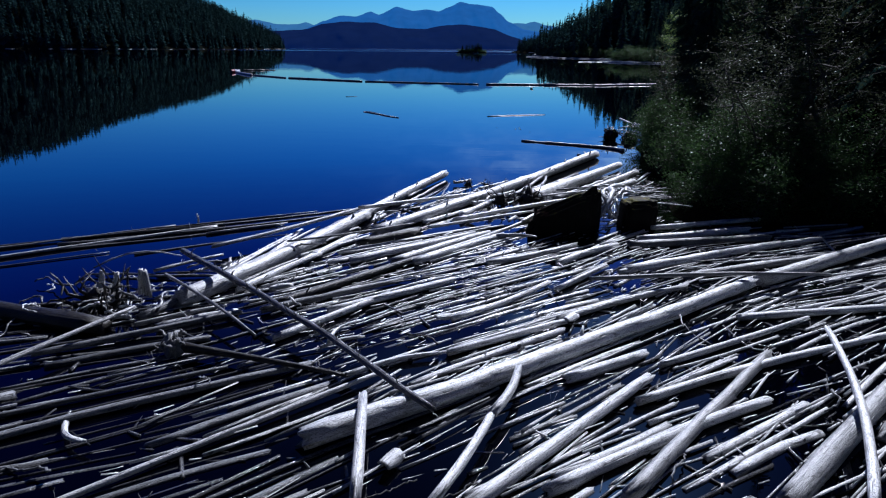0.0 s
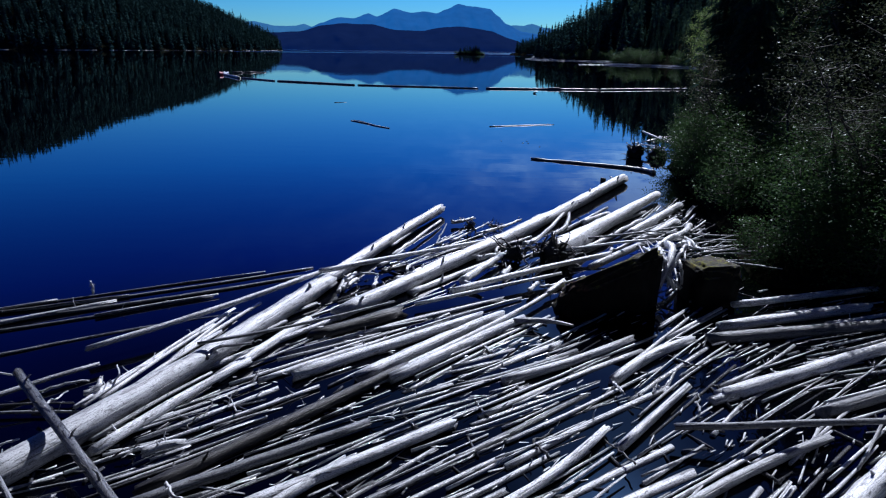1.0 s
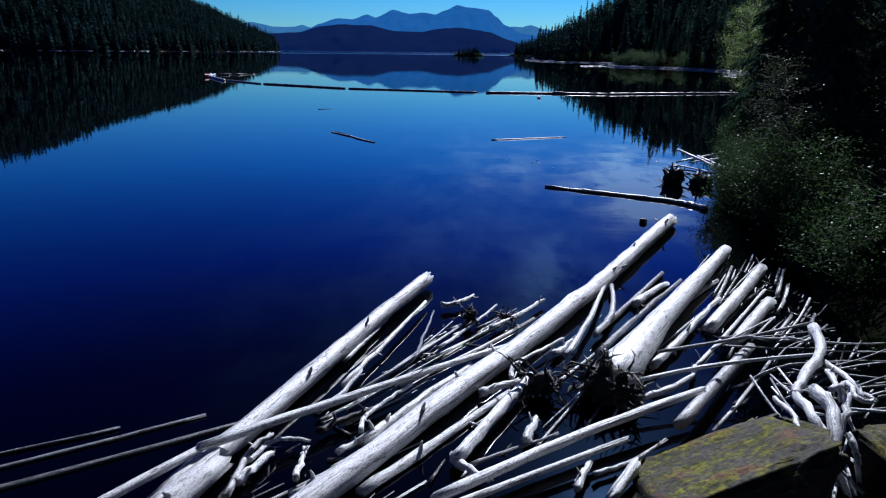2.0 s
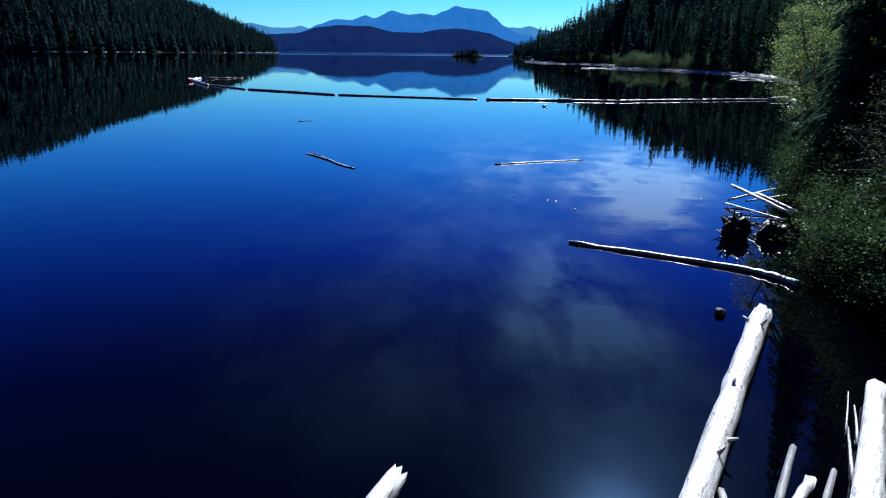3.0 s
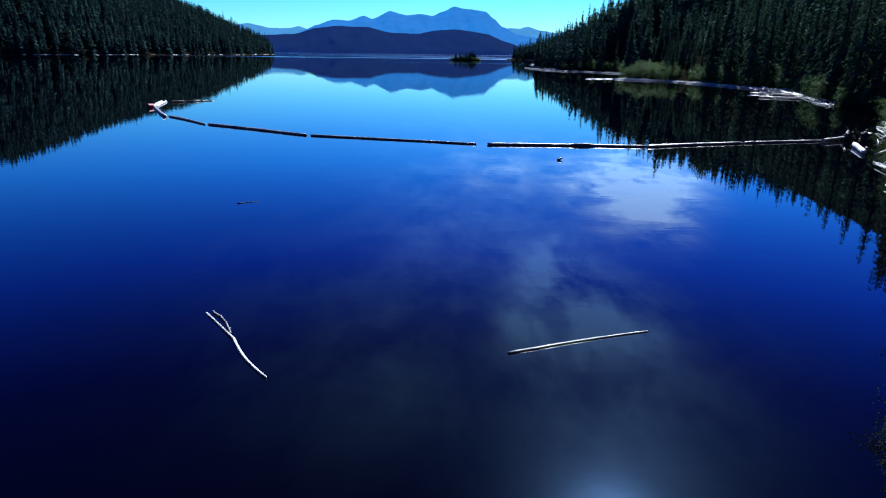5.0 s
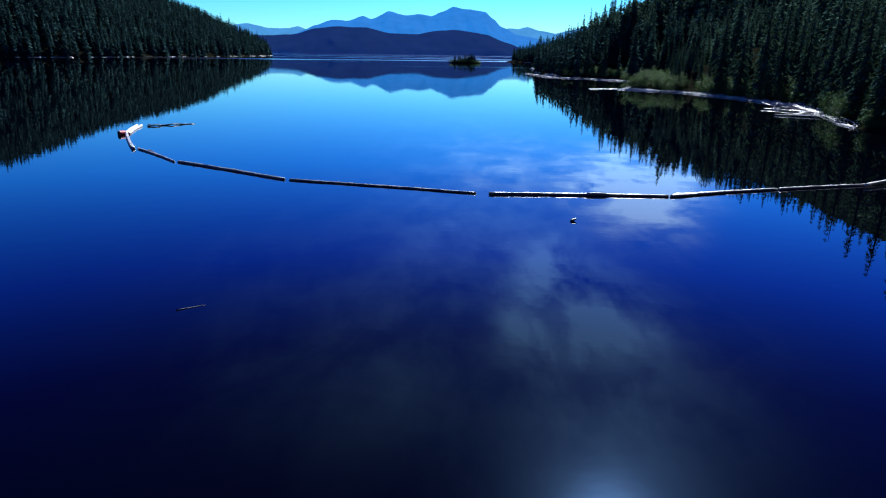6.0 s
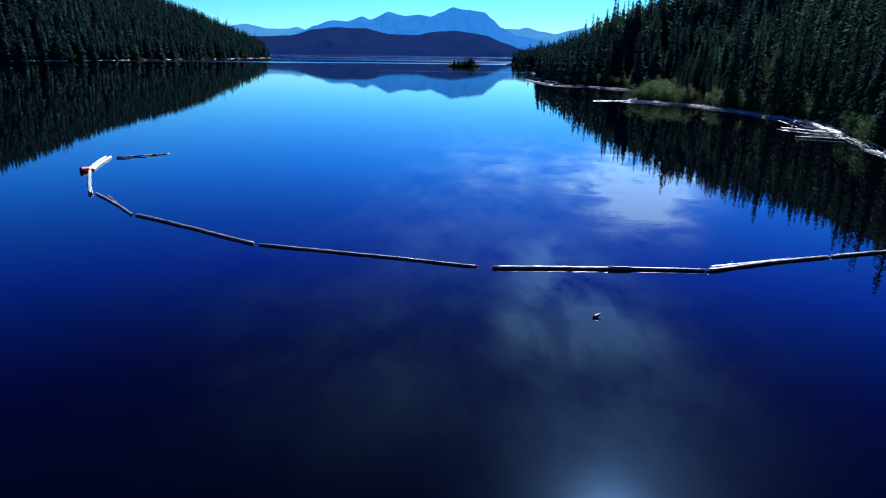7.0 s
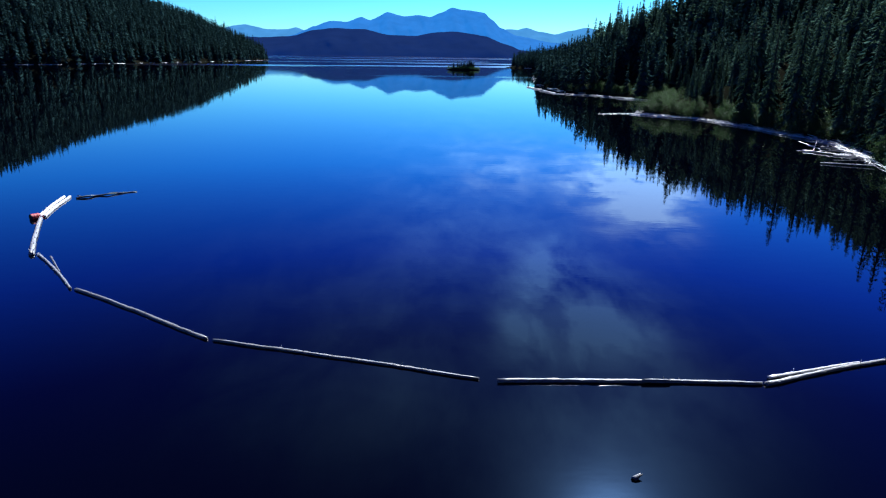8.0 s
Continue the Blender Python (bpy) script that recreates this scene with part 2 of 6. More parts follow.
def leaf_material(name, dark, light, through_leaf, sheen=0.0, contrast=1.3, level=0.42, flecks=0.95):
    m, n, p, out = material(name)
    own = n.add("ShaderNodeNewGeometry").outputs["Random Per Island"]
    thing = n.add("ShaderNodeObjectInfo").outputs["Random"]
    place = n.add("ShaderNodeNewGeometry").outputs["Position"]
    # pale flecks and patches colour in sunlit foliage among shaded masses
    lit_patch = n.noise(place, 0.16, 5, 0.7)
    t = n.math("MULTIPLY_ADD", n.math("POWER", own, 7.0), flecks, n.math("MULTIPLY_ADD", thing, 0.15, n.math("MULTIPLY_ADD", lit_patch, contrast, -level * contrast)), clamp=True)
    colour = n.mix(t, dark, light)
    n.tree.nodes.remove(p)
    p = n.add("ShaderNodeBsdfDiffuse", Color=colour, Roughness=0.3)
    glowing = n.add("ShaderNodeBsdfTranslucent", Color=n.mix(0.35, colour, (light[0] * 1.3, light[1] * 1.4, light[2])))
    blend = n.add("ShaderNodeMixShader", i0=through_leaf)
    n.tree.links.new(p.outputs[0], blend.inputs[1])
    n.tree.links.new(glowing.outputs[0], blend.inputs[2])
    waxy = n.add("ShaderNodeBsdfGlossy", Color=(0.85, 0.92, 0.9, 1), Roughness=0.3)
    coat = n.add("ShaderNodeMixShader", i0=sheen)
    n.tree.links.new(blend.outputs[0], coat.inputs[1])
    n.tree.links.new(waxy.outputs[0], coat.inputs[2])
    n.tree.links.new(coat.outputs[0], out.inputs[0])
    return m


def bark_material():
    m, n, p, out = material("conifer_bark")
    co = n.add("ShaderNodeTexCoord").outputs["Object"]
    a = n.noise(n.stretch(co, (6, 6, 1.2)), 1.5, 5, 0.6)
    n.put(p, "Base Color", n.mix(a, (0.016, 0.014, 0.012), (0.06, 0.053, 0.045)))
    n.put(p, "Roughness", 0.9)
    n.put(p, "Specular IOR Level", 0.1)
    relief(n, p, a, 0.8, 0.04)
    return m


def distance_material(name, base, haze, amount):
    """Far land behind kilometres of blue air; the surface itself emits that haze."""
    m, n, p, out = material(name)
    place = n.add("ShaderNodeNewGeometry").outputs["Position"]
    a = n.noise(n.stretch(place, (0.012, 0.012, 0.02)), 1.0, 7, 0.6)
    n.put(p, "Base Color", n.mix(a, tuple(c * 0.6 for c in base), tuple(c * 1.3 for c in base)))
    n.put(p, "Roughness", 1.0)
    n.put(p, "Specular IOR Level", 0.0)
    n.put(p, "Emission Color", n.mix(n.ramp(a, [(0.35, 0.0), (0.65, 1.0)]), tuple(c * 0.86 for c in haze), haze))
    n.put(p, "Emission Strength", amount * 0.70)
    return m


def paint_material(name, colour, rough, metal=0.0):
    m, n, p, out = material(name)
    co = n.add("ShaderNodeTexCoord").outputs["Object"]
    a = n.noise(co, 5.0, 5, 0.65)
    n.put(p, "Base Color", n.mix(n.ramp(a, [(0.45, 0.0), (0.7, 0.6)]), colour, tuple(c * 0.45 for c in colour)))
    n.put(p, "Roughness", n.math("MULTIPLY_ADD", a, 0.3, rough))
    n.put(p, "Metallic", metal)
    return m


WATER, GROUND, ROCK, BARK = water_material(), ground_material(), rock_material(), bark_material()
# the dark needle tones, bluest far off, take in the blue haze
NEEDLES = leaf_material("conifer_needles", (0.0125, 0.035, 0.033), (0.125, 0.215, 0.145), 0.06, 0.0, 2.0, 0.48, 0.3)
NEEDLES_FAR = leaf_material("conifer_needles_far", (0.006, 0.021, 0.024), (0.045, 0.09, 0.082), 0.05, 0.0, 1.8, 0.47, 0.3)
# alder leaves in two colour copies, one as if sunlit, one as if shaded
SUNLIT_LEAVES = leaf_material("sunlit_alder_leaves", (0.028, 0.060, 0.020), (0.27, 0.37, 0.14), 0.42, 0.012)
SHADED_LEAVES = leaf_material("shaded_alder_leaves", (0.005, 0.012, 0.006), (0.125, 0.15, 0.09), 0.10, 0.008, 2.6)
TWIG = paint_material("grey_twig_bark", (0.06, 0.056, 0.05), 0.8)
SHRUB = leaf_material("shrub_leaves", (0.024, 0.058, 0.022), (0.10, 0.18, 0.065), 0.18, 0.006, 0.45, 0.4, 0.6)
# the emitted blue of these three stands in for haze
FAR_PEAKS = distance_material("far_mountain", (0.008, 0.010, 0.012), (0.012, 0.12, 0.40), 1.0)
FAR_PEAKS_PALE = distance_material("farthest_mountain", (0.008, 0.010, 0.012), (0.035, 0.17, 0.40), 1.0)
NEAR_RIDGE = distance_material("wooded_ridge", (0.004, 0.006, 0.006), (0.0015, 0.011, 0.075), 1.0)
RED_PAINT = paint_material("faded_red_paint", (0.42, 0.04, 0.04), 0.4)
RUST = paint_material("dark_rusty_steel", (0.05, 0.03, 0.025), 0.6)


# ---------------------------------------------------------------- mesh helpers
rng = np.random.default_rng(7)


class Heap:
    """Gathers vertices, faces and UVs for one mesh."""

    def __init__(self):
        self.v, self.f, self.uv, self.count = [], [], [], 0

    def take(self, verts, faces, uvs=None):
        self.v.append(np.asarray(verts, float))
        self.f.extend([[i + self.count for i in face] for face in faces])
        if uvs is None:
            uvs = np.zeros((len(verts), 2))
        self.uv.append(np.asarray(uvs, float))
        self.count += len(verts)

    def mesh(self, name, mat, smooth=True):
        me = bpy.data.meshes.new(name)
        v = np.concatenate(self.v)
        me.from_pydata(v.tolist(), [], self.f)
        uv = np.concatenate(self.uv)
        idx = np.empty(len(me.loops), dtype=np.int32)
        me.loops.foreach_get("vertex_index", idx)
        layer = me.uv_layers.new(name="UVMap")
        layer.data.foreach_set("uv", uv[idx].astype(np.float32).ravel())
        me.materials.append(mat)
        if smooth:
            me.polygons.foreach_set("use_smooth", np.ones(len(me.polygons), dtype=bool))
        me.update()
        return me


def triangles(name, verts, mat):
    """A mesh of loose triangles from an array of shape (n, 3, 3)."""
    n = len(verts)
    me = bpy.data.meshes.new(name)
    me.vertices.add(n * 3)
    me.vertices.foreach_set("co", verts.astype(np.float32).ravel())
    me.loops.add(n * 3)
    me.loops.foreach_set("vertex_index", np.arange(n * 3, dtype=np.int32))
    me.polygons.add(n)
    me.polygons.foreach_set("loop_start", np.arange(0, n * 3, 3, dtype=np.int32))
    me.materials.append(mat)
    me.update(calc_edges=True)
    return me


def blades(name, verts, mat):
    """A mesh of loose four-cornered blades from an array of shape (n, 4, 3)."""
    n = len(verts)
    me = bpy.data.meshes.new(name)
    me.vertices.add(n * 4)
    me.vertices.foreach_set("co", verts.astype(np.float32).ravel())
    me.loops.add(n * 4)
    me.loops.foreach_set("vertex_index", np.arange(n * 4, dtype=np.int32))
    me.polygons.add(n)
    me.polygons.foreach_set("loop_start", np.arange(0, n * 4, 4, dtype=np.int32))
    me.materials.append(mat)
    me.update(calc_edges=True)
    return me


def part(name, me, parent, label=""):
    ob = new(name, me)
    ob.parent = parent
    return tagged(ob, label)


def tube(heap, points, radii, sides=8, wobble=0.0, ragged=0.0, rnd=rng):
    """A round limb along points, closed at both ends, its ends broken unevenly if ragged."""
    pts = np.asarray(points, float)
    n = len(pts)
    tang = np.gradient(pts, axis=0)
    tang /= np.linalg.norm(tang, axis=1)[:, None] + 1e-9
    ref = np.array([0.0, 0, 1]) if abs(tang[:, 2]).mean() < 0.8 else np.array([1.0, 0, 0])
    a = np.cross(tang, ref)
    a /= np.linalg.norm(a, axis=1)[:, None] + 1e-9
    b = np.cross(tang, a)
    ang = np.linspace(0, 2 * np.pi, sides + 1)
    length = np.concatenate([[0], np.cumsum(np.linalg.norm(np.diff(pts, axis=0), axis=1))])
    lumps = 1 + wobble * rnd.normal(size=(n, sides))
    around = 1 + 0.5 * wobble * rnd.normal(size=sides)
    lumps = lumps * around
    lumps = np.concatenate([lumps, lumps[:, :1]], axis=1)
    rad = np.asarray(radii, float)[:, None] * lumps
    ring = pts[:, None] + rad[..., None] * (np.cos(ang)[None, :, None] * a[:, None] + np.sin(ang)[None, :, None] * b[:, None])
    if ragged:
        for k, sign in ((0, -1), (-1, 1)):
            push = ragged * rnd.uniform(-0.6, 1.0, sides)
            push = np.append(push, push[0])
            ring[k] += sign * push[:, None] * tang[k]
    verts = ring.reshape(-1, 3)
    uv = np.stack([np.repeat(length, sides + 1), np.tile(ang / (2 * np.pi), n) * 2 * np.pi * float(np.mean(radii))], axis=1)
    s1 = sides + 1
    faces = [[i * s1 + j, i * s1 + j + 1, (i + 1) * s1 + j + 1, (i + 1) * s1 + j] for i in range(n - 1) for j in range(sides)]
    # ends
    caps = np.array([pts[0] - tang[0] * radii[0] * 0.12, pts[-1] + tang[-1] * radii[-1] * 0.12])
    first, last = len(verts), len(verts) + 1
    faces += [[first, j + 1, j] for j in range(sides)]
    faces += [[last, (n - 1) * s1 + j, (n - 1) * s1 + j + 1] for j in range(sides)]
    heap.take(np.concatenate([verts, caps]), faces, np.concatenate([uv, [[uv[0, 0] - 0.3, 0.5], [uv[-1, 0] + 0.3, 0.5]]]))


def bent(p, q, sag, side, count, rnd=rng):
    """Points from p to q with a sideways bow and small kinks."""
    p, q = np.asarray(p, float), np.asarray(q, float)
    s = np.linspace(0, 1, count)[:, None]
    d = q - p
    n = np.array([-d[1], d[0], 0.0])
    n /= np.linalg.norm(n) + 1e-9
    bow = np.sin(np.pi * s)
    size = np.linalg.norm(d)
    kink = np.cumsum(rnd.normal(0, 0.0010 * size, (count, 1)), axis=0)
    kink -= s * kink[-1]
    return p + s * d + bow * side * n + kink * n + bow * sag * np.array([0, 0, 1.0])


# ---------------------------------------------------------------- logs
def driftwood_log(p, q, dia, dia_far=None, mat=None, bow=0.0, label="", group="driftwood logs in the jam", name="driftwood_log",
                  sides=12, stubs=0, ragged=0.09, wobble=0.045, category="log", rise=0.0, seed=0):
    """A barkless log from p to q, which are the middle of its ends; an object at its own middle."""
    rnd = np.random.default_rng(int(abs(p[0] * 131 + p[1] * 977 + q[0] * 31) * 10) + seed)
    p, q = np.array(p, float), np.array(q, float)
    dia_far = dia * 0.78 if dia_far is None else dia_far
    mid = (p + q) / 2
    length = np.linalg.norm(q - p)
    count = int(np.clip(length * 3.2, 6, 34))
    pts = bent(p - mid, q - mid, rise, bow, count, rnd)
    s = np.linspace(0, 1, count)
    radii = (dia * (1 - s) + dia_far * s) / 2 * (1 + 0.015 * rnd.normal(size=count))
    radii[0] *= 0.93
    radii[-1] *= 0.9
    heap = Heap()
    tube(heap, pts, radii, sides, wobble, ragged * dia * 4, rnd)
    for k in range(stubs):
        i = rnd.integers(1, count - 1)
        side = rnd.uniform(0, 2 * np.pi)
        d = np.array([math.cos(side) * 0.6, math.sin(side) * 0.6, abs(math.sin(side * 1.7)) * 0.9 + 0.15])
        d /= np.linalg.norm(d)
        base = pts[i] + d * radii[i] * 0.6
        reach = radii[i] * 0.7 + rnd.uniform(0.03, 0.16)
        tube(heap, [base, base + d * reach * 0.6, base + d * reach + rnd.normal(0, 0.02, 3)],
             [radii[i] * 0.24, radii[i] * 0.17, radii[i] * 0.09], 6, 0.1, 0.0, rnd)
    ob = new(name, heap.mesh(name, mat or PALE))
    ob.location = mid
    return tagged(ob, label or "weathered grey barkless log lying in the log jam", category, group)


def root_wad(x, y, z, size, axis, mat=DARK, count=16, label="", lump=0.4, trunk=None, name="root_wad", group="root wads", seed=1, core_mat=None, thin=1.0, reach=1.0):
    """A torn-out root plate: a knotted core with crooked tapering roots, and its trunk if it has one."""
    rnd = np.random.default_rng(seed)
    thing = new(name)
    thing.location = (x, y, z)
    axis = np.array(axis, float)
    axis /= np.linalg.norm(axis)
    ref = np.array([0, 0, 1.0]) if abs(axis[2]) < 0.9 else np.array([1.0, 0, 0])
    a = np.cross(axis, ref)
    a /= np.linalg.norm(a)
    b = np.cross(axis, a)
    bm = bmesh.new()
    bmesh.ops.create_icosphere(bm, subdivisions=3, radius=1.0)
    for v in bm.verts:
        d = v.co.copy()
        f = 0.75 + 0.55 * noise.noise(d * 1.7 + Vector((seed, 0, 0))) + 0.3 * noise.noise(d * 4.1)
        v.co = Vector(a) * d.x * size * lump * f + Vector(b) * d.y * size * lump * f + Vector(axis) * d.z * size * lump * 0.6 * f
    me = bpy.data.meshes.new("root_core")
    bm.to_mesh(me)
    bm.free()
    me.uv_layers.new(name="UVMap")
    me.materials.append(core_mat or mat)
    me.polygons.foreach_set("use_smooth", np.ones(len(me.polygons), dtype=bool))
    part("root_core", me, thing)
    for k in range(count):
        heap = Heap()
        t = 2 * np.pi * (k + rnd.uniform(-0.3, 0.3)) / count
        out = math.cos(t) * a + math.sin(t) * b
        n = 7
        pts = [out * size * lump * 0.4]
        d = out + axis * rnd.uniform(-0.2, 0.5)
        step = size * reach * rnd.uniform(0.55, 1.0) * (1 - lump * 0.4) / (n - 1)
        for i in range(n - 1):
            d = d / np.linalg.norm(d) + rnd.normal(0, 0.52, 3)
            pts.append(pts[-1] + d / np.linalg.norm(d) * step)
        r = size * rnd.uniform(0.05, 0.1) * thin
        tube(heap, pts, np.linspace(r, r * 0.18, n), 7, 0.12, 0.0, rnd)
        for j in range(2):
            i = rnd.integers(2, n - 1)
            e = np.array(pts[i]) + rnd.normal(0, 0.16 * size, 3)
            tube(heap, [pts[i], (np.array(pts[i]) + e) / 2 + rnd.normal(0, 0.03 * size, 3), e], [r * 0.5, r * 0.3, r * 0.1], 5, 0.1, 0.0, rnd)
        part("root", heap.mesh("root", mat), thing)
    if trunk is not None:
        end, d0, d1, tmat = trunk
        heap = Heap()
        p, q = np.zeros(3), np.array(end, float) - np.array([x, y, z])
        pts = bent(p, q, 0.0, 0.05, 16, rnd)
        s = np.linspace(0, 1, 16)
        radii = (d0 * (1 - s) + d1 * s) / 2 * (1 + 0.75 * np.exp(-s * 5.5))
        radii[0] *= 0.35
        tube(heap, pts, radii, 16, 0.04, 0.05, rnd)
        part("trunk", heap.mesh("trunk", tmat), thing, "pale barkless trunk flaring to the roots")
    return tagged(thing, label or "dark tangled root wad torn out with crooked roots", "root wad", group)


# ---------------------------------------------------------------- water and land
def lake():
    xs = np.array([-4800, -1500, -500, -150, -50, -20, 0, 20, 50, 150, 500, 1500, 4800.0])
    ys = np.array([-900, -300, -80, -20, 10, 40, 80, 150, 300, 600, 1200, 2400, 4950.0])
    verts = [(x, y, 0) for y in ys for x in xs]
    n = len(xs)
    faces = [(j * n + i, j * n + i + 1, (j + 1) * n + i + 1, (j + 1) * n + i) for j in range(len(ys) - 1) for i in range(n - 1)]
    me = bpy.data.meshes.new("water")
    me.from_pydata(verts, [], faces)
    me.materials.append(WATER)
    tagged(new("water", me), "calm dark blue lake mirroring sky, hills and thin cloud", "lake", kind="structure")


def inland(px, py, line):
    """Signed distance from a shoreline: positive on its right-hand side as it runs, which a far corner closes."""
    best = np.full(px.shape, 1e9)
    inside = np.zeros(px.shape, dtype=bool)
    (ax, ay), (bx, by) = line[0], line[-1]
    side = 4000.0 if ax > 0 or bx > 0 else -4000.0
    loop = list(line) + [(side, by), (side, ay), (ax, ay)]
    for k, ((x0, y0), (x1, y1)) in enumerate(zip(loop[:-1], loop[1:])):
        dx, dy = x1 - x0, y1 - y0
        if k < len(line) - 1:
            t = np.clip(((px - x0) * dx + (py - y0) * dy) / (dx * dx + dy * dy), 0, 1)
            best = np.minimum(best, np.hypot(px - x0 - t * dx, py - y0 - t * dy))
        if dy:
            inside ^= ((y0 > py) != (y1 > py)) & (px < x0 + (py - y0) * dx / dy)
    return np.where(inside, best, -best)


def rumple(x, y, scale, seed=0.0):
    """Smooth uneven ground: a few crossed waves."""
    out = 0
    for k, (a, b, c) in enumerate(((1.0, 0.6, 0.3), (-0.7, 1.1, 1.9), (0.35, -1.4, 4.2), (1.9, 0.8, 2.7), (-2.3, 1.7, 0.9))):
        out = out + np.sin((a * x + b * y) / scale + c + seed) / (1 + 0.5 * k)
    return out / 3


SHORE_EAST = [(60, 16.5), (13, 17.3), (9, 16.7), (6.7, 17.2), (7.7, 21), (8.6, 25), (9.6, 31), (11.7, 35), (13.6, 39.6), (19, 50), (26, 60),
              (35, 75), (44, 89), (56, 105), (66, 119), (68, 135), (77, 160), (84, 178), (81, 203), (76, 226), (62, 241), (68, 254),
              (86, 289), (76, 330), (61, 342), (58, 414), (80, 560), (124, 720), (122, 788), (84, 819), (102, 889), (150, 1100), (290, 2500), (420, 3000)]
SHORE_WEST = [(-900, 1560), (-520, 1400), (-350, 1310), (-291, 1180), (-289, 1122), (-301, 986), (-332, 863), (-355, 769), (-380, 705), (-412, 665), (-470, 600), (-640, 420), (-900, 150), (-1300, -300)]


def east_height(x, y):
    d = inland(x, y, SHORE_EAST)
    steep = np.interp(y, [0, 60, 110, 200, 300, 360, 460, 600, 900], [0.75, 0.6, 0.5, 0.5, 0.44, 0.47, 0.42, 0.25, 0.12])
    h = 1.1 * np.tanh(np.maximum(d, 0) / 1.6) + steep * np.maximum(d - 4, 0) * (0.75 + 0.25 * np.tanh(d / 60))
    h = np.minimum(h, 140 + 0.05 * d) + rumple(x, y, 6.0) * 0.35 * np.clip(d / 4, 0, 1) + rumple(x, y, 45.0) * 4 * np.clip(d / 60, 0, 1)
    return np.where(d > 0, h, np.maximum(d * 0.6, -2.0)), d


def west_height(x, y):
    d = inland(x, y, SHORE_WEST)
    steep = np.interp(y, [0, 500, 760, 860, 1000, 1120, 1200, 1500], [0.8, 0.8, 0.8, 0.8, 0.8, 0.8, 0.7, 0.4])
    top = np.interp(y, [0, 600, 760, 860, 950, 1050, 1150, 1250, 1320, 1500], [340, 320, 280, 210, 128, 106, 72, 52, 26, 8])
    h = top * (1 - np.exp(-steep * np.maximum(d, 0) / top)) + rumple(x, y, 40.0, 2.0) * 4 * np.clip(d / 60, 0, 1)
    return np.where(d > 0, h, np.maximum(d * 0.4, -2.0)), d


def south_height(x, y):
    """An unseen wooded slope added behind the start: it closes the bay and blocks low sky."""
    d = -11 - y + 2.5 * np.sin(x * 0.11)
    h = 1.0 * np.tanh(np.maximum(d, 0) / 1.6) + 0.5 * np.maximum(d - 3, 0) + rumple(x, y, 7.0) * 0.4 * np.clip(d / 4, 0, 1)
    return np.where(d > 0, h, np.maximum(d * 0.6, -2.0)), d


def terrain(name, xs, ys, height, label):
    gx, gy = np.meshgrid(xs, ys)
    h, _ = height(gx, gy)
    verts = np.stack([gx, gy, h], axis=-1).reshape(-1, 3)
    n = len(xs)
    low = h.reshape(-1) <= -1.99
    faces = []
    for j in range(len(ys) - 1):
        for i in range(n - 1):
            f = (j * n + i, j * n + i + 1, (j + 1) * n + i + 1, (j + 1) * n + i)
            if not all(low[k] for k in f):
                faces.append(f)
    me = bpy.data.meshes.new(name)
    me.from_pydata(verts.tolist(), [], faces)
    me.materials.append(GROUND)
    me.polygons.foreach_set("use_smooth", np.ones(len(me.polygons), dtype=bool))
    return tagged(new(name, me), label, "shore", kind="structure")


lake()
terrain("ground_east", np.concatenate([np.arange(2, 30, 0.6), np.arange(30, 150, 3.0), np.arange(150, 900, 25.0)]),
        np.concatenate([np.arange(-4, 10, 5.0), np.arange(10, 70, 0.7), np.arange(70, 450, 3.5), np.arange(450, 1300, 12.0), np.arange(1300, 3000, 60.0)]),
        east_height, "steep wooded bank of dark forest soil and moss")
# unseen slope, added to keep low sky light off the logs
terrain("ground_south", np.arange(-160, 70, 2.5), np.arange(-110, -4, 2.0), south_height, "unseen wooded slope added behind the start to block low sky")
terrain("ground_west", np.concatenate([np.arange(-1500, -700, 40.0), np.arange(-700, -250, 8.0)]),
        np.concatenate([np.arange(-200, 500, 50.0), np.arange(500, 1600, 12.0)]), west_height, "steep hillside under dark conifer forest")


def range_of_hills(name, crest, base, depth, mat, label, rough, step=8.0, seed=0.0):
    """A long range on the far shore: a crest line easing from summit to saddle (x, height), with gullied slopes below it."""
    cx, ch = np.array(crest, float).T
    xs = np.arange(cx[0], cx[-1], step)
    i = np.clip(np.searchsorted(cx, xs, side="right") - 1, 0, len(cx) - 2)
    u = (xs - cx[i]) / (cx[i + 1] - cx[i])
    u = 0.5 * u + 0.5 * u * u * (3 - 2 * u)
    top = ch[i] * (1 - u) + ch[i + 1] * u
    for k, scale in enumerate((38.0, 17.0, 7.0, 3.1)):
        top = top + rumple(xs, xs * 0.3, scale, seed + k) * rough / (1 + 0.7 * k)
    rows = 16
    verts, n = [], len(xs)
    for j in range(rows):
        s = j / (rows - 1)
        gully = rumple(xs, xs * 0 + s * 160, 42.0, seed + 3) + 0.5 * rumple(xs + s * 60, xs * 0 + s * 90, 15.0, seed + 5)
        z = top * (s ** 0.8) * (1 + 0.12 * gully * math.sin(math.pi * s))
        y = base + depth * (s + 0.16 * gully * math.sin(math.pi * s))
        verts += [(a, b, c) for a, b, c in zip(xs, y, z if j else z - 3)]
    verts += [(a, base + depth * 1.3, c * 0.85) for a, c in zip(xs, top)]
    faces = [(j * n + i, j * n + i + 1, (j + 1) * n + i + 1, (j + 1) * n + i) for j in range(rows) for i in range(n - 1)]
    me = bpy.data.meshes.new(name)
    me.from_pydata(verts, [], faces)
    me.materials.append(mat)
    me.polygons.foreach_set("use_smooth", np.ones(len(me.polygons), dtype=bool))
    return tagged(new(name, me), label, "mountains", kind="structure")


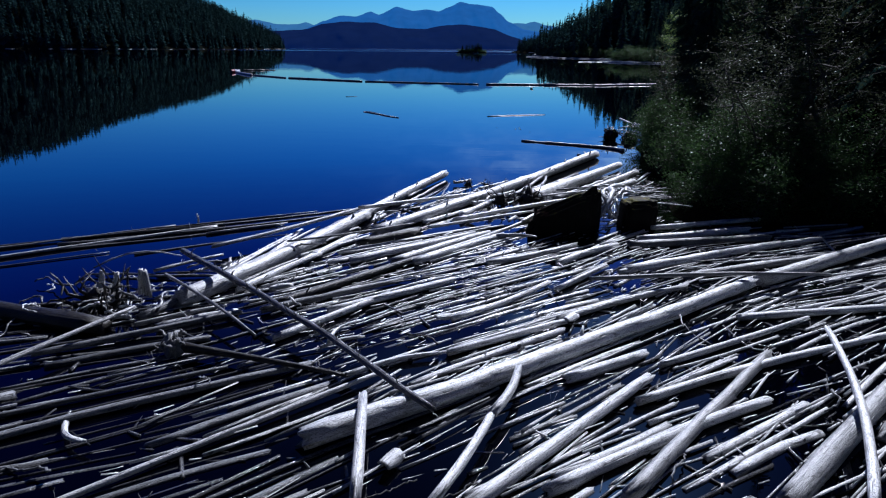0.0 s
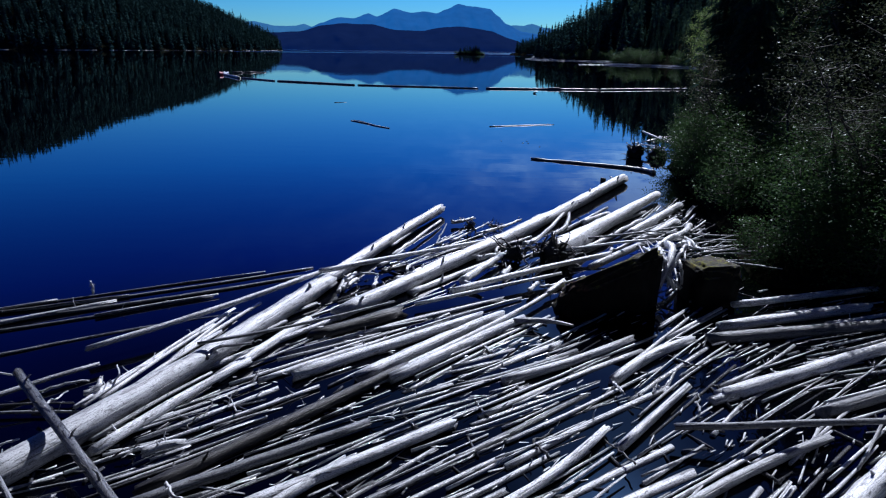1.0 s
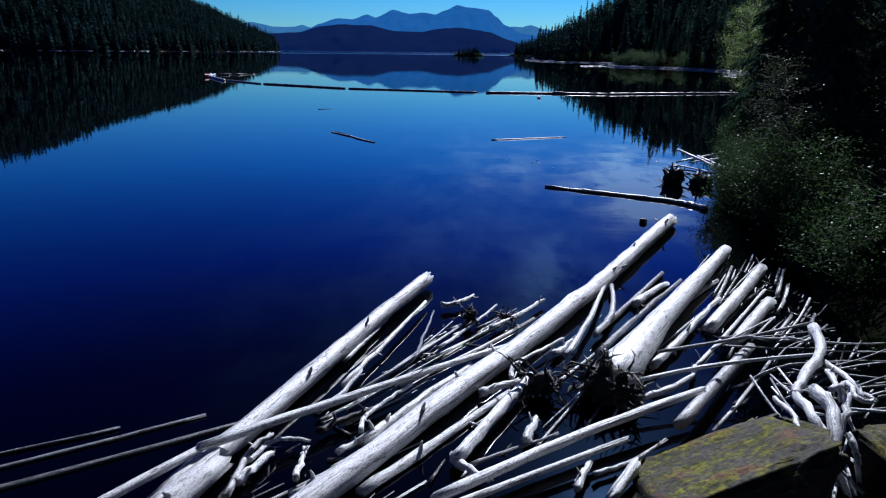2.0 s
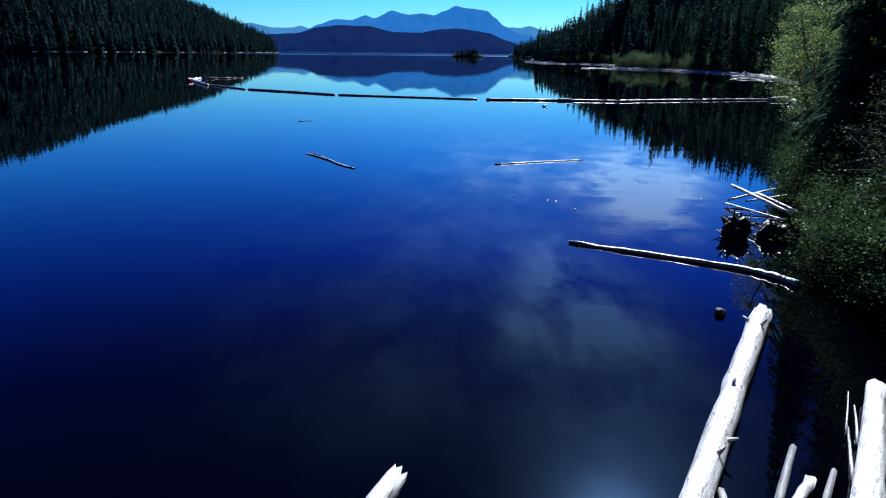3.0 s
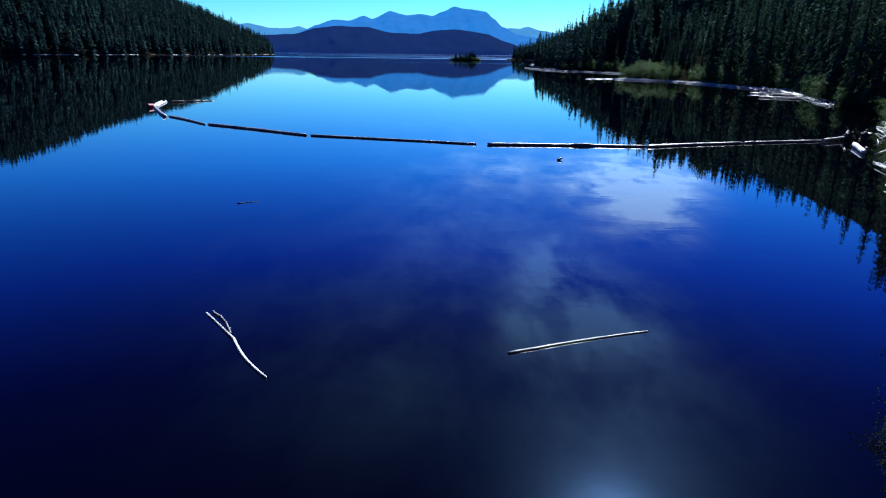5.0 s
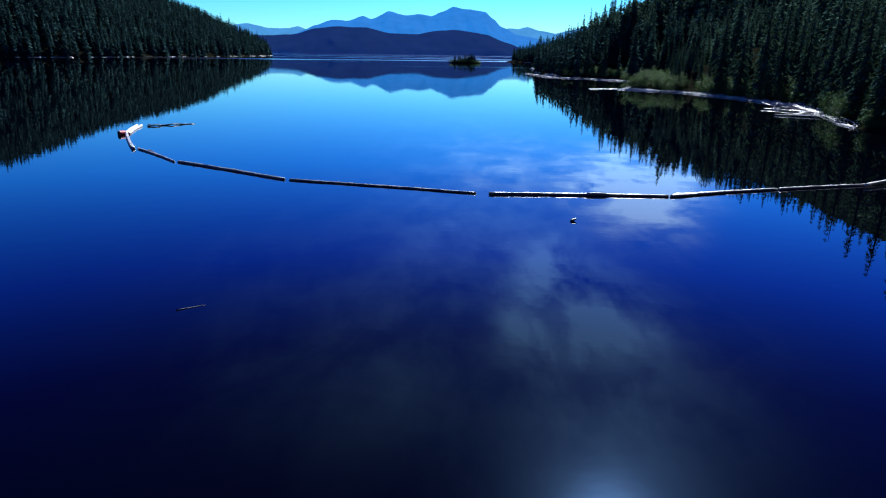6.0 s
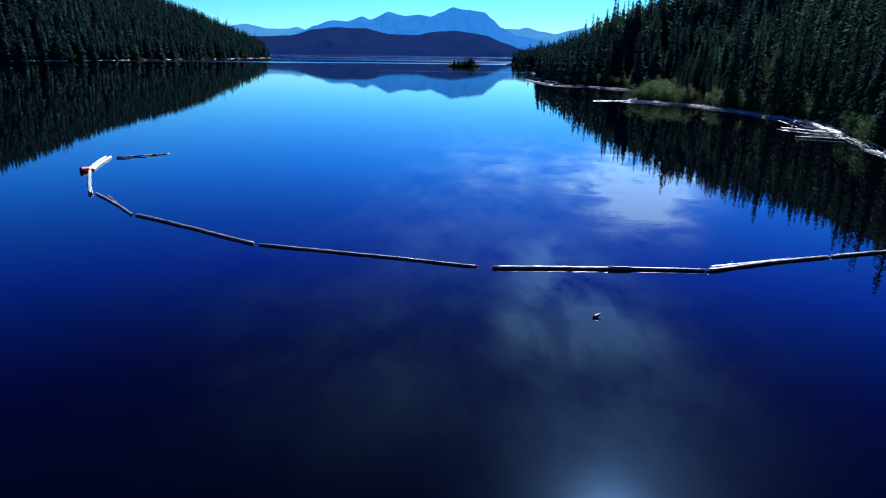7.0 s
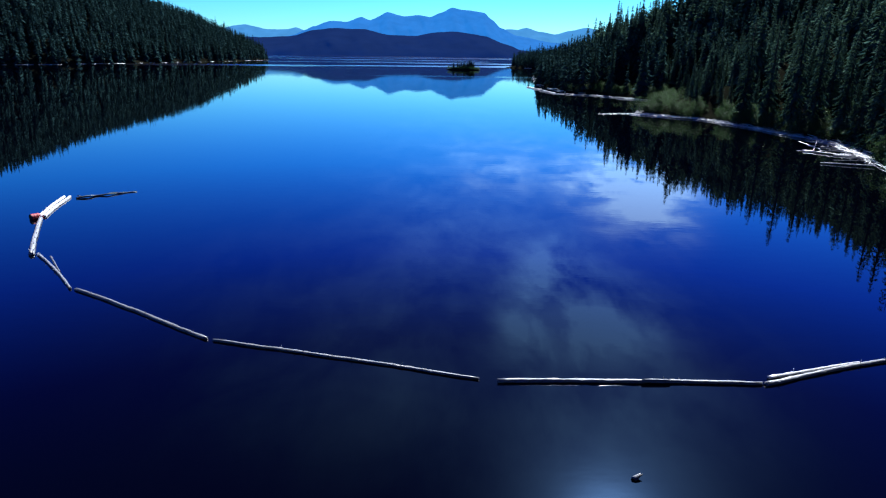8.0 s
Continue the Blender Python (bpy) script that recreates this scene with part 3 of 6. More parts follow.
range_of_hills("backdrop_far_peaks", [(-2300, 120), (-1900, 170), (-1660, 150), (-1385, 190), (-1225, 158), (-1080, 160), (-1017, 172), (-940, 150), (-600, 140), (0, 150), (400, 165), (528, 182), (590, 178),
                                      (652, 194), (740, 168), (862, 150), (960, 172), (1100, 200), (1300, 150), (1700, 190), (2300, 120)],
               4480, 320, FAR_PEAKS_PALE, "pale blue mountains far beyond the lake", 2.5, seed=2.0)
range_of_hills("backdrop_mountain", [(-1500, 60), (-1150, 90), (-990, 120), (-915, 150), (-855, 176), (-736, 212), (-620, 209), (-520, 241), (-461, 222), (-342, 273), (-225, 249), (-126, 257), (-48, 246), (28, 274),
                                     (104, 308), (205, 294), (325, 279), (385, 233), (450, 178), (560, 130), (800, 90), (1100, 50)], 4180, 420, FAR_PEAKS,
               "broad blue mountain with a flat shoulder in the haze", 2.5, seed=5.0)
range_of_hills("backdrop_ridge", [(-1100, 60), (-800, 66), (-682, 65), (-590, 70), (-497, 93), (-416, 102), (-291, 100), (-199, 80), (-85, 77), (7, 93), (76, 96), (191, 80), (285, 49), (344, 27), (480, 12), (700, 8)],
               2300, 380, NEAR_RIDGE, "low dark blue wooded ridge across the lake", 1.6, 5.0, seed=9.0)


# ---------------------------------------------------------------- trees
def needle_blades(rnd, height, spread, whorls, per, fine, slim=1.0):
    """Drooping boughs in uneven tiers that overlap like skirts; blades as (n, 4, 3). fine: sprays of needles on each bough."""
    out = []
    lean = rnd.normal(0, 0.012, 2)
    gap = height * 0.92 / whorls
    for k in range(whorls):
        s = (k + rnd.uniform(-0.25, 0.25)) / whorls
        z = height * (0.07 + 0.93 * max(s, 0)) + gap * 0.6
        reach = spread * (1 - max(s, 0)) ** 0.85 * rnd.uniform(0.75, 1.12) + height * 0.008
        turn = rnd.uniform(0, 2 * np.pi)
        for j in range(per):
            if rnd.random() < 0.07:
                continue
            t = turn + 2 * np.pi * (j + rnd.uniform(-0.3, 0.3)) / per
            length = reach * rnd.uniform(0.6, 1.2)
            droop = rnd.uniform(0.45, 0.85) * (1.0 - 0.4 * s)
            d = np.array([math.cos(t), math.sin(t), 0.0])
            side = np.array([-d[1], d[0], 0.0])
            base = np.array([lean[0] * z, lean[1] * z, min(z + rnd.normal(0, gap * 0.2), height)])
            mid = base + d * length * 0.6 + np.array([0, 0, -droop * length * 0.45 - gap * 0.15])
            tip = base + d * length + np.array([0, 0, -droop * length - gap * 0.25])
            wide = length * 0.6 * np.pi / per * rnd.uniform(0.8, 1.25)
            if not fine:
                drop = np.array([0, 0, -gap * rnd.uniform(0.2, 0.7)])
                out.append([base, mid - side * wide + drop, tip, mid + side * wide + drop * rnd.uniform(0.4, 1.4)])
                continue
            out.append([base, mid - side * wide * 0.5 * slim, tip, mid + side * wide * 0.5 * slim])
            for i in range(fine):
                u = rnd.uniform(0.2, 1.0)
                at = base + (tip - base) * u + np.array([0, 0, rnd.normal(0, 0.05 * length)])
                way_out = d * rnd.uniform(0.3, 0.9) + side * rnd.choice([-1, 1]) * rnd.uniform(0.4, 1.0)
                way_out /= np.linalg.norm(way_out)
                ln = length * rnd.uniform(0.25, 0.5) * (1.2 - 0.55 * u) + 0.12
                cross = np.cross(way_out, [0, 0, 1.0]) * ln * rnd.uniform(0.16, 0.3) * slim
                cross[2] = rnd.normal(0, 0.08) * ln
                end = at + way_out * ln + np.array([0, 0, -ln * rnd.uniform(0.3, 0.9)])
                out.append([at, (at + end) / 2 - cross, end, (at + end) / 2 + cross])
    return np.array(out)


def conifer(height, spread, whorls, per, fine, seed, slim=1.0):
    rnd = np.random.default_rng(seed)
    thing = new("conifer")
    heap = Heap()
    r = height * 0.013
    tube(heap, [(0, 0, -0.8), (0, 0, height * 0.3), (0.004 * height, 0, height * 0.7), (0, 0, height * 0.99)], [r * 1.4, r, r * 0.5, r * 0.08], 7, 0.05)
    part("trunk", heap.mesh("trunk", BARK), thing)
    part("crown", blades("crown", needle_blades(rnd, height, spread, whorls, per, fine, slim), NEEDLES), thing)
    return tagged(thing, "tall dark green conifer on the steep lake bank", "tree", "conifers on the bank")


def leafy_blades(rnd, centres, radius, count, size):
    """Small pointed leaves scattered round the twig ends, each hung its own way."""
    at = centres[rnd.integers(0, len(centres), count)] + rnd.normal(0, 1, (count, 3)) * radius * np.array([1, 1, 0.6])
    d = rnd.normal(0, 1, (count, 3)) * np.array([1, 1, 0.5])
    d /= np.linalg.norm(d, axis=1)[:, None]
    up = rnd.normal(0, 0.5, (count, 3)) + np.array([0, 0, 1.0])
    side = np.cross(d, up)
    side /= np.linalg.norm(side, axis=1)[:, None] + 1e-9
    ln = size * rnd.uniform(0.6, 1.3, count)[:, None]
    mid = at + d * ln * 0.45
    return np.stack([at, mid - side * ln * 0.34, at + d * ln, mid + side * ln * 0.34], axis=1)


def alder(height, spread, stems, leaves, size, seed, mat=SHADED_LEAVES, name="alder_tree", label="leafy green alder leaning out over the shore", category="tree", group="alders on the bank"):
    """Several leaning stems that fork into twigs, with loose layers of small leaves."""
    rnd = np.random.default_rng(seed)
    thing = new(name)
    ends = []
    for k in range(stems):
        heap = Heap()
        t = rnd.uniform(0, 2 * np.pi)
        d = np.array([math.cos(t) * 0.4, math.sin(t) * 0.4, 1.0])
        h = height * rnd.uniform(0.6, 1.0)
        pts = [np.array([rnd.normal(0, 0.12), rnd.normal(0, 0.12), -0.5])]
        for i in range(7):
            d = d / np.linalg.norm(d) + rnd.normal(0, 0.12, 3)
            pts.append(pts[-1] + d / np.linalg.norm(d) * (h + 0.5) / 7)
        r = height * 0.011
        tube(heap, pts, np.linspace(r, r * 0.2, 8), 6, 0.06, 0.0, rnd)
        for i in range(2, 8):
            for j in range(4):
                t = rnd.uniform(0, 2 * np.pi)
                reach = spread * rnd.uniform(0.35, 1.0) * (1.15 - 0.09 * i)
                e = pts[i] + np.array([math.cos(t) * reach, math.sin(t) * reach, rnd.uniform(-0.1, 0.5) * reach])
                m = (pts[i] + e) / 2 + rnd.normal(0, 0.12 * reach, 3)
                tube(heap, [pts[i], m, e], [r * 0.4, r * 0.22, r * 0.06], 4, 0.0, 0.0, rnd)
                for u in (0.35, 0.6, 0.85, 1.0):
                    ends.append(m + (e - m) * (2 * u - 1) if u > 0.5 else pts[i] + (m - pts[i]) * 2 * u)
        part("stem", heap.mesh("stem", TWIG), thing)
    part("crown", blades("crown", leafy_blades(rnd, np.array(ends), spread * 0.11, leaves, size), mat), thing)
    return tagged(thing, label, category, group)


def scatter(count, xs, ys, height, ground, rnd, near=0.0, far=1e9, apart=0.0):
    """Random places on the land between two distances from the shore."""
    got = []
    while len(got) < count:
        x, y = rnd.uniform(*xs, 4000), rnd.uniform(*ys, 4000)
        h, d = ground(x, y)
        ok = (d > near) & (d < far)
        for a, b, c in zip(x[ok], y[ok], h[ok]):
            if apart and any((a - u) ** 2 + (b - v) ** 2 < apart * apart for u, v, _ in got):
                continue
            got.append((a, b, c))
            if len(got) == count:
                break
    return got


def woods(name, places, heights, detail, mat, label, seed, shrink=((0, 1), (1, 1))):
    """A far forest as one object: a few tree shapes, each turned and scaled at its place."""
    rnd = np.random.default_rng(seed)
    shapes = []
    for k in range(7):
        crown = needle_blades(rnd, 1.0, rnd.uniform(0.15, 0.23), detail[0], detail[1], detail[2])
        shapes.append(crown)
    out = []
    for x, y, z in places:
        s = shapes[rnd.integers(0, 7)]
        h, t = rnd.uniform(*heights) * (1.2 if rnd.random() < 0.1 else 1.0) * np.interp(y, *zip(*shrink)), rnd.uniform(0, 2 * np.pi)
        c, q = math.cos(t), math.sin(t)
        wide = h * rnd.uniform(0.8, 1.25)
        p = np.stack([(s[..., 0] * c - s[..., 1] * q) * wide + x, (s[..., 0] * q + s[..., 1] * c) * wide + y, s[..., 2] * h + z - 0.5], axis=-1)
        out.append(p)
    return tagged(new(name, blades(name, np.concatenate(out), mat)), label, "forest", kind="stuff")


rnd = np.random.default_rng(21)
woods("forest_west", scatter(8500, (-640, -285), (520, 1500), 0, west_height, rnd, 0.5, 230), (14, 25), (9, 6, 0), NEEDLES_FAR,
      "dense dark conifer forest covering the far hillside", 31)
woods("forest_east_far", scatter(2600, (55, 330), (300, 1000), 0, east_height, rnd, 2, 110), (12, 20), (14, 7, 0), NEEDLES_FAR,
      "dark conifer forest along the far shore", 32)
woods("forest_east_slope", scatter(1150, (30, 230), (50, 330), 0, east_height, rnd, 15, 120), (10, 28), (24, 11, 0), NEEDLES,
      "dense conifers climbing the slope behind the shore", 33, ((90, 1), (170, 0.85), (230, 0.68), (300, 0.6)))

woods("forest_east_hill", scatter(110, (88, 150), (335, 450), 0, east_height, rnd, 22, 70), (17, 26), (22, 9, 0), NEEDLES,
      "taller conifers on the hill above the far point", 35)
# unseen trees added on the slope behind, to block more of the sky
woods("forest_south", scatter(420, (-150, 65), (-90, -12), 0, south_height, rnd, 2, 70), (18, 28), (16, 6, 0), NEEDLES,
      "unseen conifers added behind the start to block low sky", 34)

kinds = [conifer(h, s, int(h * 1.1), 8, 7, 50 + k) for k, (h, s) in enumerate(((24, 2.9), (28, 3.2), (20, 2.7), (31, 3.6), (15, 2.4), (23, 2.5)))]
spots = scatter(170, (12, 150), (48, 330), 0, east_height, rnd, 10, 26, 3.8)
spots += [(18.5, 24, 5.5), (16.6, 23, 0), (18.0, 27, 0), (17.5, 19.2, 0), (19.5, 31.5, 0), (20.5, 22, 0), (15.6, 18.4, 0), (20.6, 36, 0), (22, 29, 7.5), (24, 37, 7), (20.5, 33, 6), (27, 44, 7.5), (30, 52, 6.5), (16.5, 20.5, 4.5), (21, 18.5, 6), (27, 24, 9), (34, 47, 9.5), (33, 30, 12), (26, 33, 9)]
for k, (x, y, z) in enumerate(spots):
    h, _ = east_height(np.array([x]), np.array([y]))
    m = pose(x, y, float(h[0]), 0, 0, rnd.uniform(0, 360)) @ Matrix.Scale(rnd.uniform(0.45, 0.8) * float(np.interp(y, [90, 170, 230, 300], [1, 0.85, 0.65, 0.58])), 4)
    ob = kinds[k % 6]
    if k < 6:
        ob.matrix_basis = m
    else:
        o = copy_thing(ob, m)
        o.matrix_basis = m

# the tall ones at the water's edge, by the height of their tops over the lake
for k, (x, y, top) in enumerate(((97, 400, 44), (99.5, 404, 43), (101, 397, 41), (110, 402, 41), (118, 395, 45), (121, 391, 43), (92, 396, 35), (72, 340, 23), (78, 333, 23), (84, 309, 25), (81, 217, 24.5), (82.5, 208, 25), (84.2, 200, 28), (85.5, 194, 25), (87, 186, 21.5), (84.5, 176, 20.5), (82, 169, 20.5), (79.5, 161, 22.5),
                                 (77, 154, 22), (74, 146, 22), (71, 136, 22), (70, 129, 22.5), (68.5, 122, 23.5), (67, 116, 23), (62, 109, 21), (57, 101, 20), (51.5, 95, 17.5), (46, 88, 15), (41, 81, 12), (37, 75, 10), (33, 69, 8.5))):
    h, _ = east_height(np.array([x]), np.array([y]))
    shape = (0, 1, 3, 5)[k % 4]
    m = pose(x, y, float(h[0]), 0, 0, 47 * k) @ Matrix.Scale((top - float(h[0])) / (24, 28, 20, 31, 15, 23)[shape], 4)
    copy_thing(kinds[shape], m).matrix_basis = m

for k, (x, y, s) in enumerate(((13.5, 36.5, 0.5), (15.4, 36.0, 0.58), (13.0, 33.0, 0.5), (16.2, 33.0, 0.62), (14.3, 28.0, 0.55), (14.8, 38.8, 0.5), (12.2, 30.2, 0.42))):
    h, _ = east_height(np.array([x]), np.array([y]))
    m = pose(x, y, float(h[0]), 0, 0, 70 * k) @ Matrix.Scale(s, 4)
    if k == 0:
        feathery = conifer(22, 2.6, 30, 10, 22, 77, 0.4)
        feathery.matrix_basis = m
    else:
        copy_thing(feathery, m).matrix_basis = m

alders = [alder(8.5, 2.6, 5, 34000, 0.075, 70, SUNLIT_LEAVES), alder(6.0, 2.2, 4, 9000, 0.075, 71), alder(4.2, 1.9, 5, 7500, 0.065, 72)]
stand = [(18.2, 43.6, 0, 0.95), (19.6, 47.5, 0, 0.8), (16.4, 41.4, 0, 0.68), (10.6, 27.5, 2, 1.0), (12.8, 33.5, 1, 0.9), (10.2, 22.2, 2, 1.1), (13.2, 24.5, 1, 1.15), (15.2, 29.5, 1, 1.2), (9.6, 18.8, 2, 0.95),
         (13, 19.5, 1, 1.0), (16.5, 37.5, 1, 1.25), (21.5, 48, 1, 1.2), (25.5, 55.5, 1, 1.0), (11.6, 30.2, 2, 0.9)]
used = set()
for x, y, kind, size in stand:
    h, _ = east_height(np.array([x]), np.array([y]))
    m = pose(x, y, float(h[0]), 0, 0, rnd.uniform(0, 360)) @ Matrix.Scale(size, 4)
    if kind in used:
        copy_thing(alders[kind], m).matrix_basis = m
    else:
        used.add(kind)
        alders[kind].matrix_basis = m

# shrubs along the waterline
shrubs = [alder(2.0, 1.3, 4, 3800, 0.075, 80 + k, SHRUB, "shrub", "low leafy shrub at the edge of the water", "shrub", "shrubs on the shore") for k in range(2)]
places = scatter(26, (11, 17), (34, 50), 0, east_height, rnd, 0.1, 3.5, 0.5) + scatter(46, (6.5, 12), (16.6, 36), 0, east_height, rnd, 0.1, 3.0, 0.5) + scatter(60, (6, 45), (16, 90), 0, east_height, rnd, 0.2, 3.4, 0.8) + scatter(150, (45, 100), (95, 345), 0, east_height, rnd, 0.5, 6.0, 1.4)
for k, (x, y, z) in enumerate(places):
    m = pose(x, y, z, 0, 0, rnd.uniform(0, 360)) @ Matrix.Scale(rnd.uniform(0.6, 1.15) * (1.0 if y < 95 else 2.0), 4)
    if k < 2:
        shrubs[k].matrix_basis = m
    else:
        copy_thing(shrubs[k % 2], m).matrix_basis = m


# ---------------------------------------------------------------- islet
def islet():
    xs, ys = np.linspace(-20, 20, 40), np.linspace(-7, 7, 20)
    gx, gy = np.meshgrid(xs, ys)
    h = 2.6 * np.clip(1 - (gx / 17) ** 2 - (gy / 6) ** 2, -0.6, 1) + rumple(gx, gy, 1.6) * 0.4
    verts = np.stack([gx, gy, h], axis=-1).reshape(-1, 3)
    faces = [(j * 40 + i, j * 40 + i + 1, (j + 1) * 40 + i + 1, (j + 1) * 40 + i) for j in range(19) for i in range(39)]
    me = bpy.data.meshes.new("islet")
    me.from_pydata(verts.tolist(), [], faces)
    me.materials.append(GROUND)
    thing = new("islet", me)
    thing.location = (29, 699, 0)
    tagged(thing, "small low rocky islet with shrubs and short conifers", "islet")
    for k in range(24):
        x, y = rnd.uniform(-12, 13), rnd.uniform(-3, 3)
        h = rnd.uniform(7, 11.5) * (1 - (x / 16) ** 2 * 0.6)
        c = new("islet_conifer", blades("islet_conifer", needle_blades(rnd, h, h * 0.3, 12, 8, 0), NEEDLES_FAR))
        c.location = (29 + x, 699 + y, 0.9)
        tagged(c, "short dark conifer growing on the islet", "tree", "conifers on the islet")
    cent = np.stack([rnd.uniform(-15, 15, 90), rnd.uniform(-4, 4, 90), rnd.uniform(0.8, 2.6, 90)], axis=1)
    b = new("islet_shrubs", blades("islet_shrubs", leafy_blades(rnd, cent, 1.1, 4500, 0.8), SHRUB))
    b.location = (29, 699, 0)
    tagged(b, "green shrubs covering the islet", "shrubs", kind="stuff")


islet()


# ---------------------------------------------------------------- log jam: the large logs one by one
rnd = np.random.default_rng(5)
taken = []          # (x0, y0, x1, y1, radius) of logs already lying there


def lay(p, q, dia, dia_far=None, **more):
    taken.append((p[0], p[1], q[0], q[1], dia / 2))
    if dia < 0.3:
        slim = 0.92 if p[1] + q[1] < 16.5 and p[0] + q[0] > 1 or p[1] + q[1] > 25 else 0.74
        dia, dia_far = dia * slim, (dia_far or dia * 0.78) * slim
    if dia < 0.3 and max(p[2], q[2]) < 0.2:
        p, q = (*p[:2], p[2] - 0.3 * dia), (*q[:2], q[2] - 0.3 * dia)
    return driftwood_log(p, q, dia, dia_far, **more)


lay((-1.66, 6.39, 0.14), (6.33, 11.80, 0.16), 0.315, 0.25, mat=BLEACHED, bow=-0.12, sides=18, stubs=3, label="longest pale grey log slanting across the jam")
lay((3.69, 5.40, 0.16), (7.6, 8.8, 0.16), 0.29, 0.27, mat=BLEACHED, sides=16, label="thick bleached log among thinner poles")
lay((-2.21, 16.85, 0.16), (-4.9, 10.6, 0.16), 0.33, 0.37, mat=BLEACHED, bow=0.1, sides=16, stubs=2, label="thick pale log half afloat at the edge of the jam")
lay((0.08, 22.78, 0.20), (-2.6, 16.2, 0.12), 0.29, 0.32, mat=BLEACHED, bow=-0.05, sides=16, stubs=3, label="pale log with a sawn end jutting into open water")
lay((6.84, 27.72, 0.17), (-1.75, 15.25, 0.14), 0.36, 0.29, mat=BLEACHED, bow=0.12, sides=18, stubs=12, label="very long pale log with knot stubs jutting into the lake")
lay((-5.50, 12.32, 0.55), (-0.12, 6.82, 0.30), 0.17, 0.13, mat=DARK_POLE, bow=0.1, stubs=24, label="dark grey knobbly pole lying across the other logs")
lay((-0.88, 5.2, 0.22), (-1.03, 7.06, 0.34), 0.19, 0.17, mat=BLEACHED, label="short pale stub of a post on top of the jam")
lay((-0.12, 5.2, 0.2), (0.66, 6.85, 0.24), 0.16, 0.15, mat=BLEACHED, bow=-0.03, label="crooked bleached branch on top of the logs")
lay((0.64, 6.80, 0.24), (1.12, 7.98, 0.26), 0.155, 0.12, mat=BLEACHED, bow=-0.06, label="bent upper part of a crooked bleached branch")
lay((4.30, 5.0, 0.36), (6.03, 8.81, 0.55), 0.13, 0.09, mat=BLEACHED, bow=-0.18, label="thin bleached pole lying over the thick log")
lay((3.00, 11.70, 0.24), (7.9, 11.80, 0.34), 0.13, 0.09, mat=GREY, bow=-0.12, rise=0.1, label="thin bowed pole lying over the logs")
lay((-5.4, 13.7, 0.2), (-2.38, 16.84, 0.34), 0.10, 0.11, mat=PALE, bow=-0.1, label="slim pole crossing under the pale log")
lay((-2.38, 16.84, 0.36), (1.64, 19.97, 0.16), 0.13, 0.09, mat=PALE, bow=0.05, stubs=2, label="slim pole crossing over the thick pale log")
lay((-9.4, 14.3, 0.05), (-2.15, 17.90, 0.03), 0.09, 0.08, mat=GREY, bow=-0.2, label="long slim damp pole afloat along the edge")
lay((-9.6, 14.75, 0.04), (-2.78, 18.01, 0.03), 0.07, 0.06, mat=GREY, bow=-0.2, stubs=1, label="long slim grey pole afloat along the edge")
lay((-9.2, 13.9, 0.04), (-4.4, 16.3, 0.02), 0.085, 0.07, mat=GREY, bow=-0.1, label="grey pole half sunk at the edge of the jam")
lay((-7.2, 13.6, 0.03), (-3.6, 15.6, 0.0), 0.07, 0.06, mat=GREY, bow=0.1, label="half-sunk grey pole in open water")
lay((0.28, 16.23, 0.2), (3.87, 18.22, 0.34), 0.14, 0.12, mat=BLEACHED, bow=0.08, label="pale pole resting against the mossy rock")
lay((-0.4, 15.75, 0.12), (2.6, 17.3, 0.2), 0.10, 0.08, mat=PALE, label="slim pale pole beside the rock")
lay((-2.08, 13.17, 0.12), (0.80, 15.42, 0.12), 0.22, 0.16, mat=BLEACHED, label="pale log in the tight middle of the jam")
lay((-1.14, 13.1, 0.12), (1.16, 15.43, 0.13), 0.26, 0.20, mat=PALE, bow=0.05, label="grey log in the tight middle of the jam")
lay((-0.66, 13.1, 0.12), (1.57, 15.29, 0.13), 0.21, 0.17, mat=BLEACHED, label="pale log in the tight middle of the jam")
lay((-3.3, 10.35, 0.12), (-0.86, 11.97, 0.12), 0.19, 0.16, mat=GREY, label="damp grey log with peeling surface")
lay((-2.1, 10.35, 0.12), (0.23, 11.98, 0.13), 0.22, 0.18, mat=PALE, label="grey log lying close beside others")
lay((-3.2, 10.6, 0.13), (-0.4, 13.5, 0.13), 0.25, 0.2, mat=DARK, stubs=1, label="thick dark log lying deep in the water")
lay((-2.80, 9.2, 0.12), (-1.04, 11.21, 0.12), 0.20, 0.17, mat=PALE, label="grey log lying close beside others")
lay((0.1, 8.8, 0.1), (2.2, 10.0, 0.12), 0.18, 0.15, mat=PALE, label="pale log beside a dark pool")
lay((-6.6, 5.8, 0.08), (-2.0, 8.4, 0.1), 0.16, 0.14, mat=GREY, bow=0.1, label="long damp grey log low in the water")
lay((-6.9, 6.4, 0.06), (-3.25, 8.28, 0.08), 0.11, 0.09, mat=GREY, label="thin damp grey pole low in the water")
lay((-4.26, 5.2, 0.08), (-0.9, 8.1, 0.12), 0.11, 0.10, mat=PALE, label="thin pale pole among others")
lay((0.24, 5.3, 0.12), (3.06, 8.05, 0.14), 0.20, 0.17, mat=BLEACHED, label="pale log slanting beside dark water")
lay((1.18, 5.6, 0.11), (4.51, 7.45, 0.13), 0.19, 0.16, mat=PALE, bow=0.06, label="pale log lying close beside others")
lay((2.03, 5.5, 0.13), (5.18, 8.80, 0.13), 0.22, 0.18, mat=BLEACHED, label="pale log with a snapped end")
lay((2.7, 7.4, 0.12), (7.9, 9.65, 0.12), 0.18, 0.16, mat=PALE, bow=0.1, label="long grey pole among others")
lay((5.38, 10.23, 0.12), (9.4, 10.9, 0.12), 0.19, 0.2, mat=PALE, label="grey log with a blunt end")
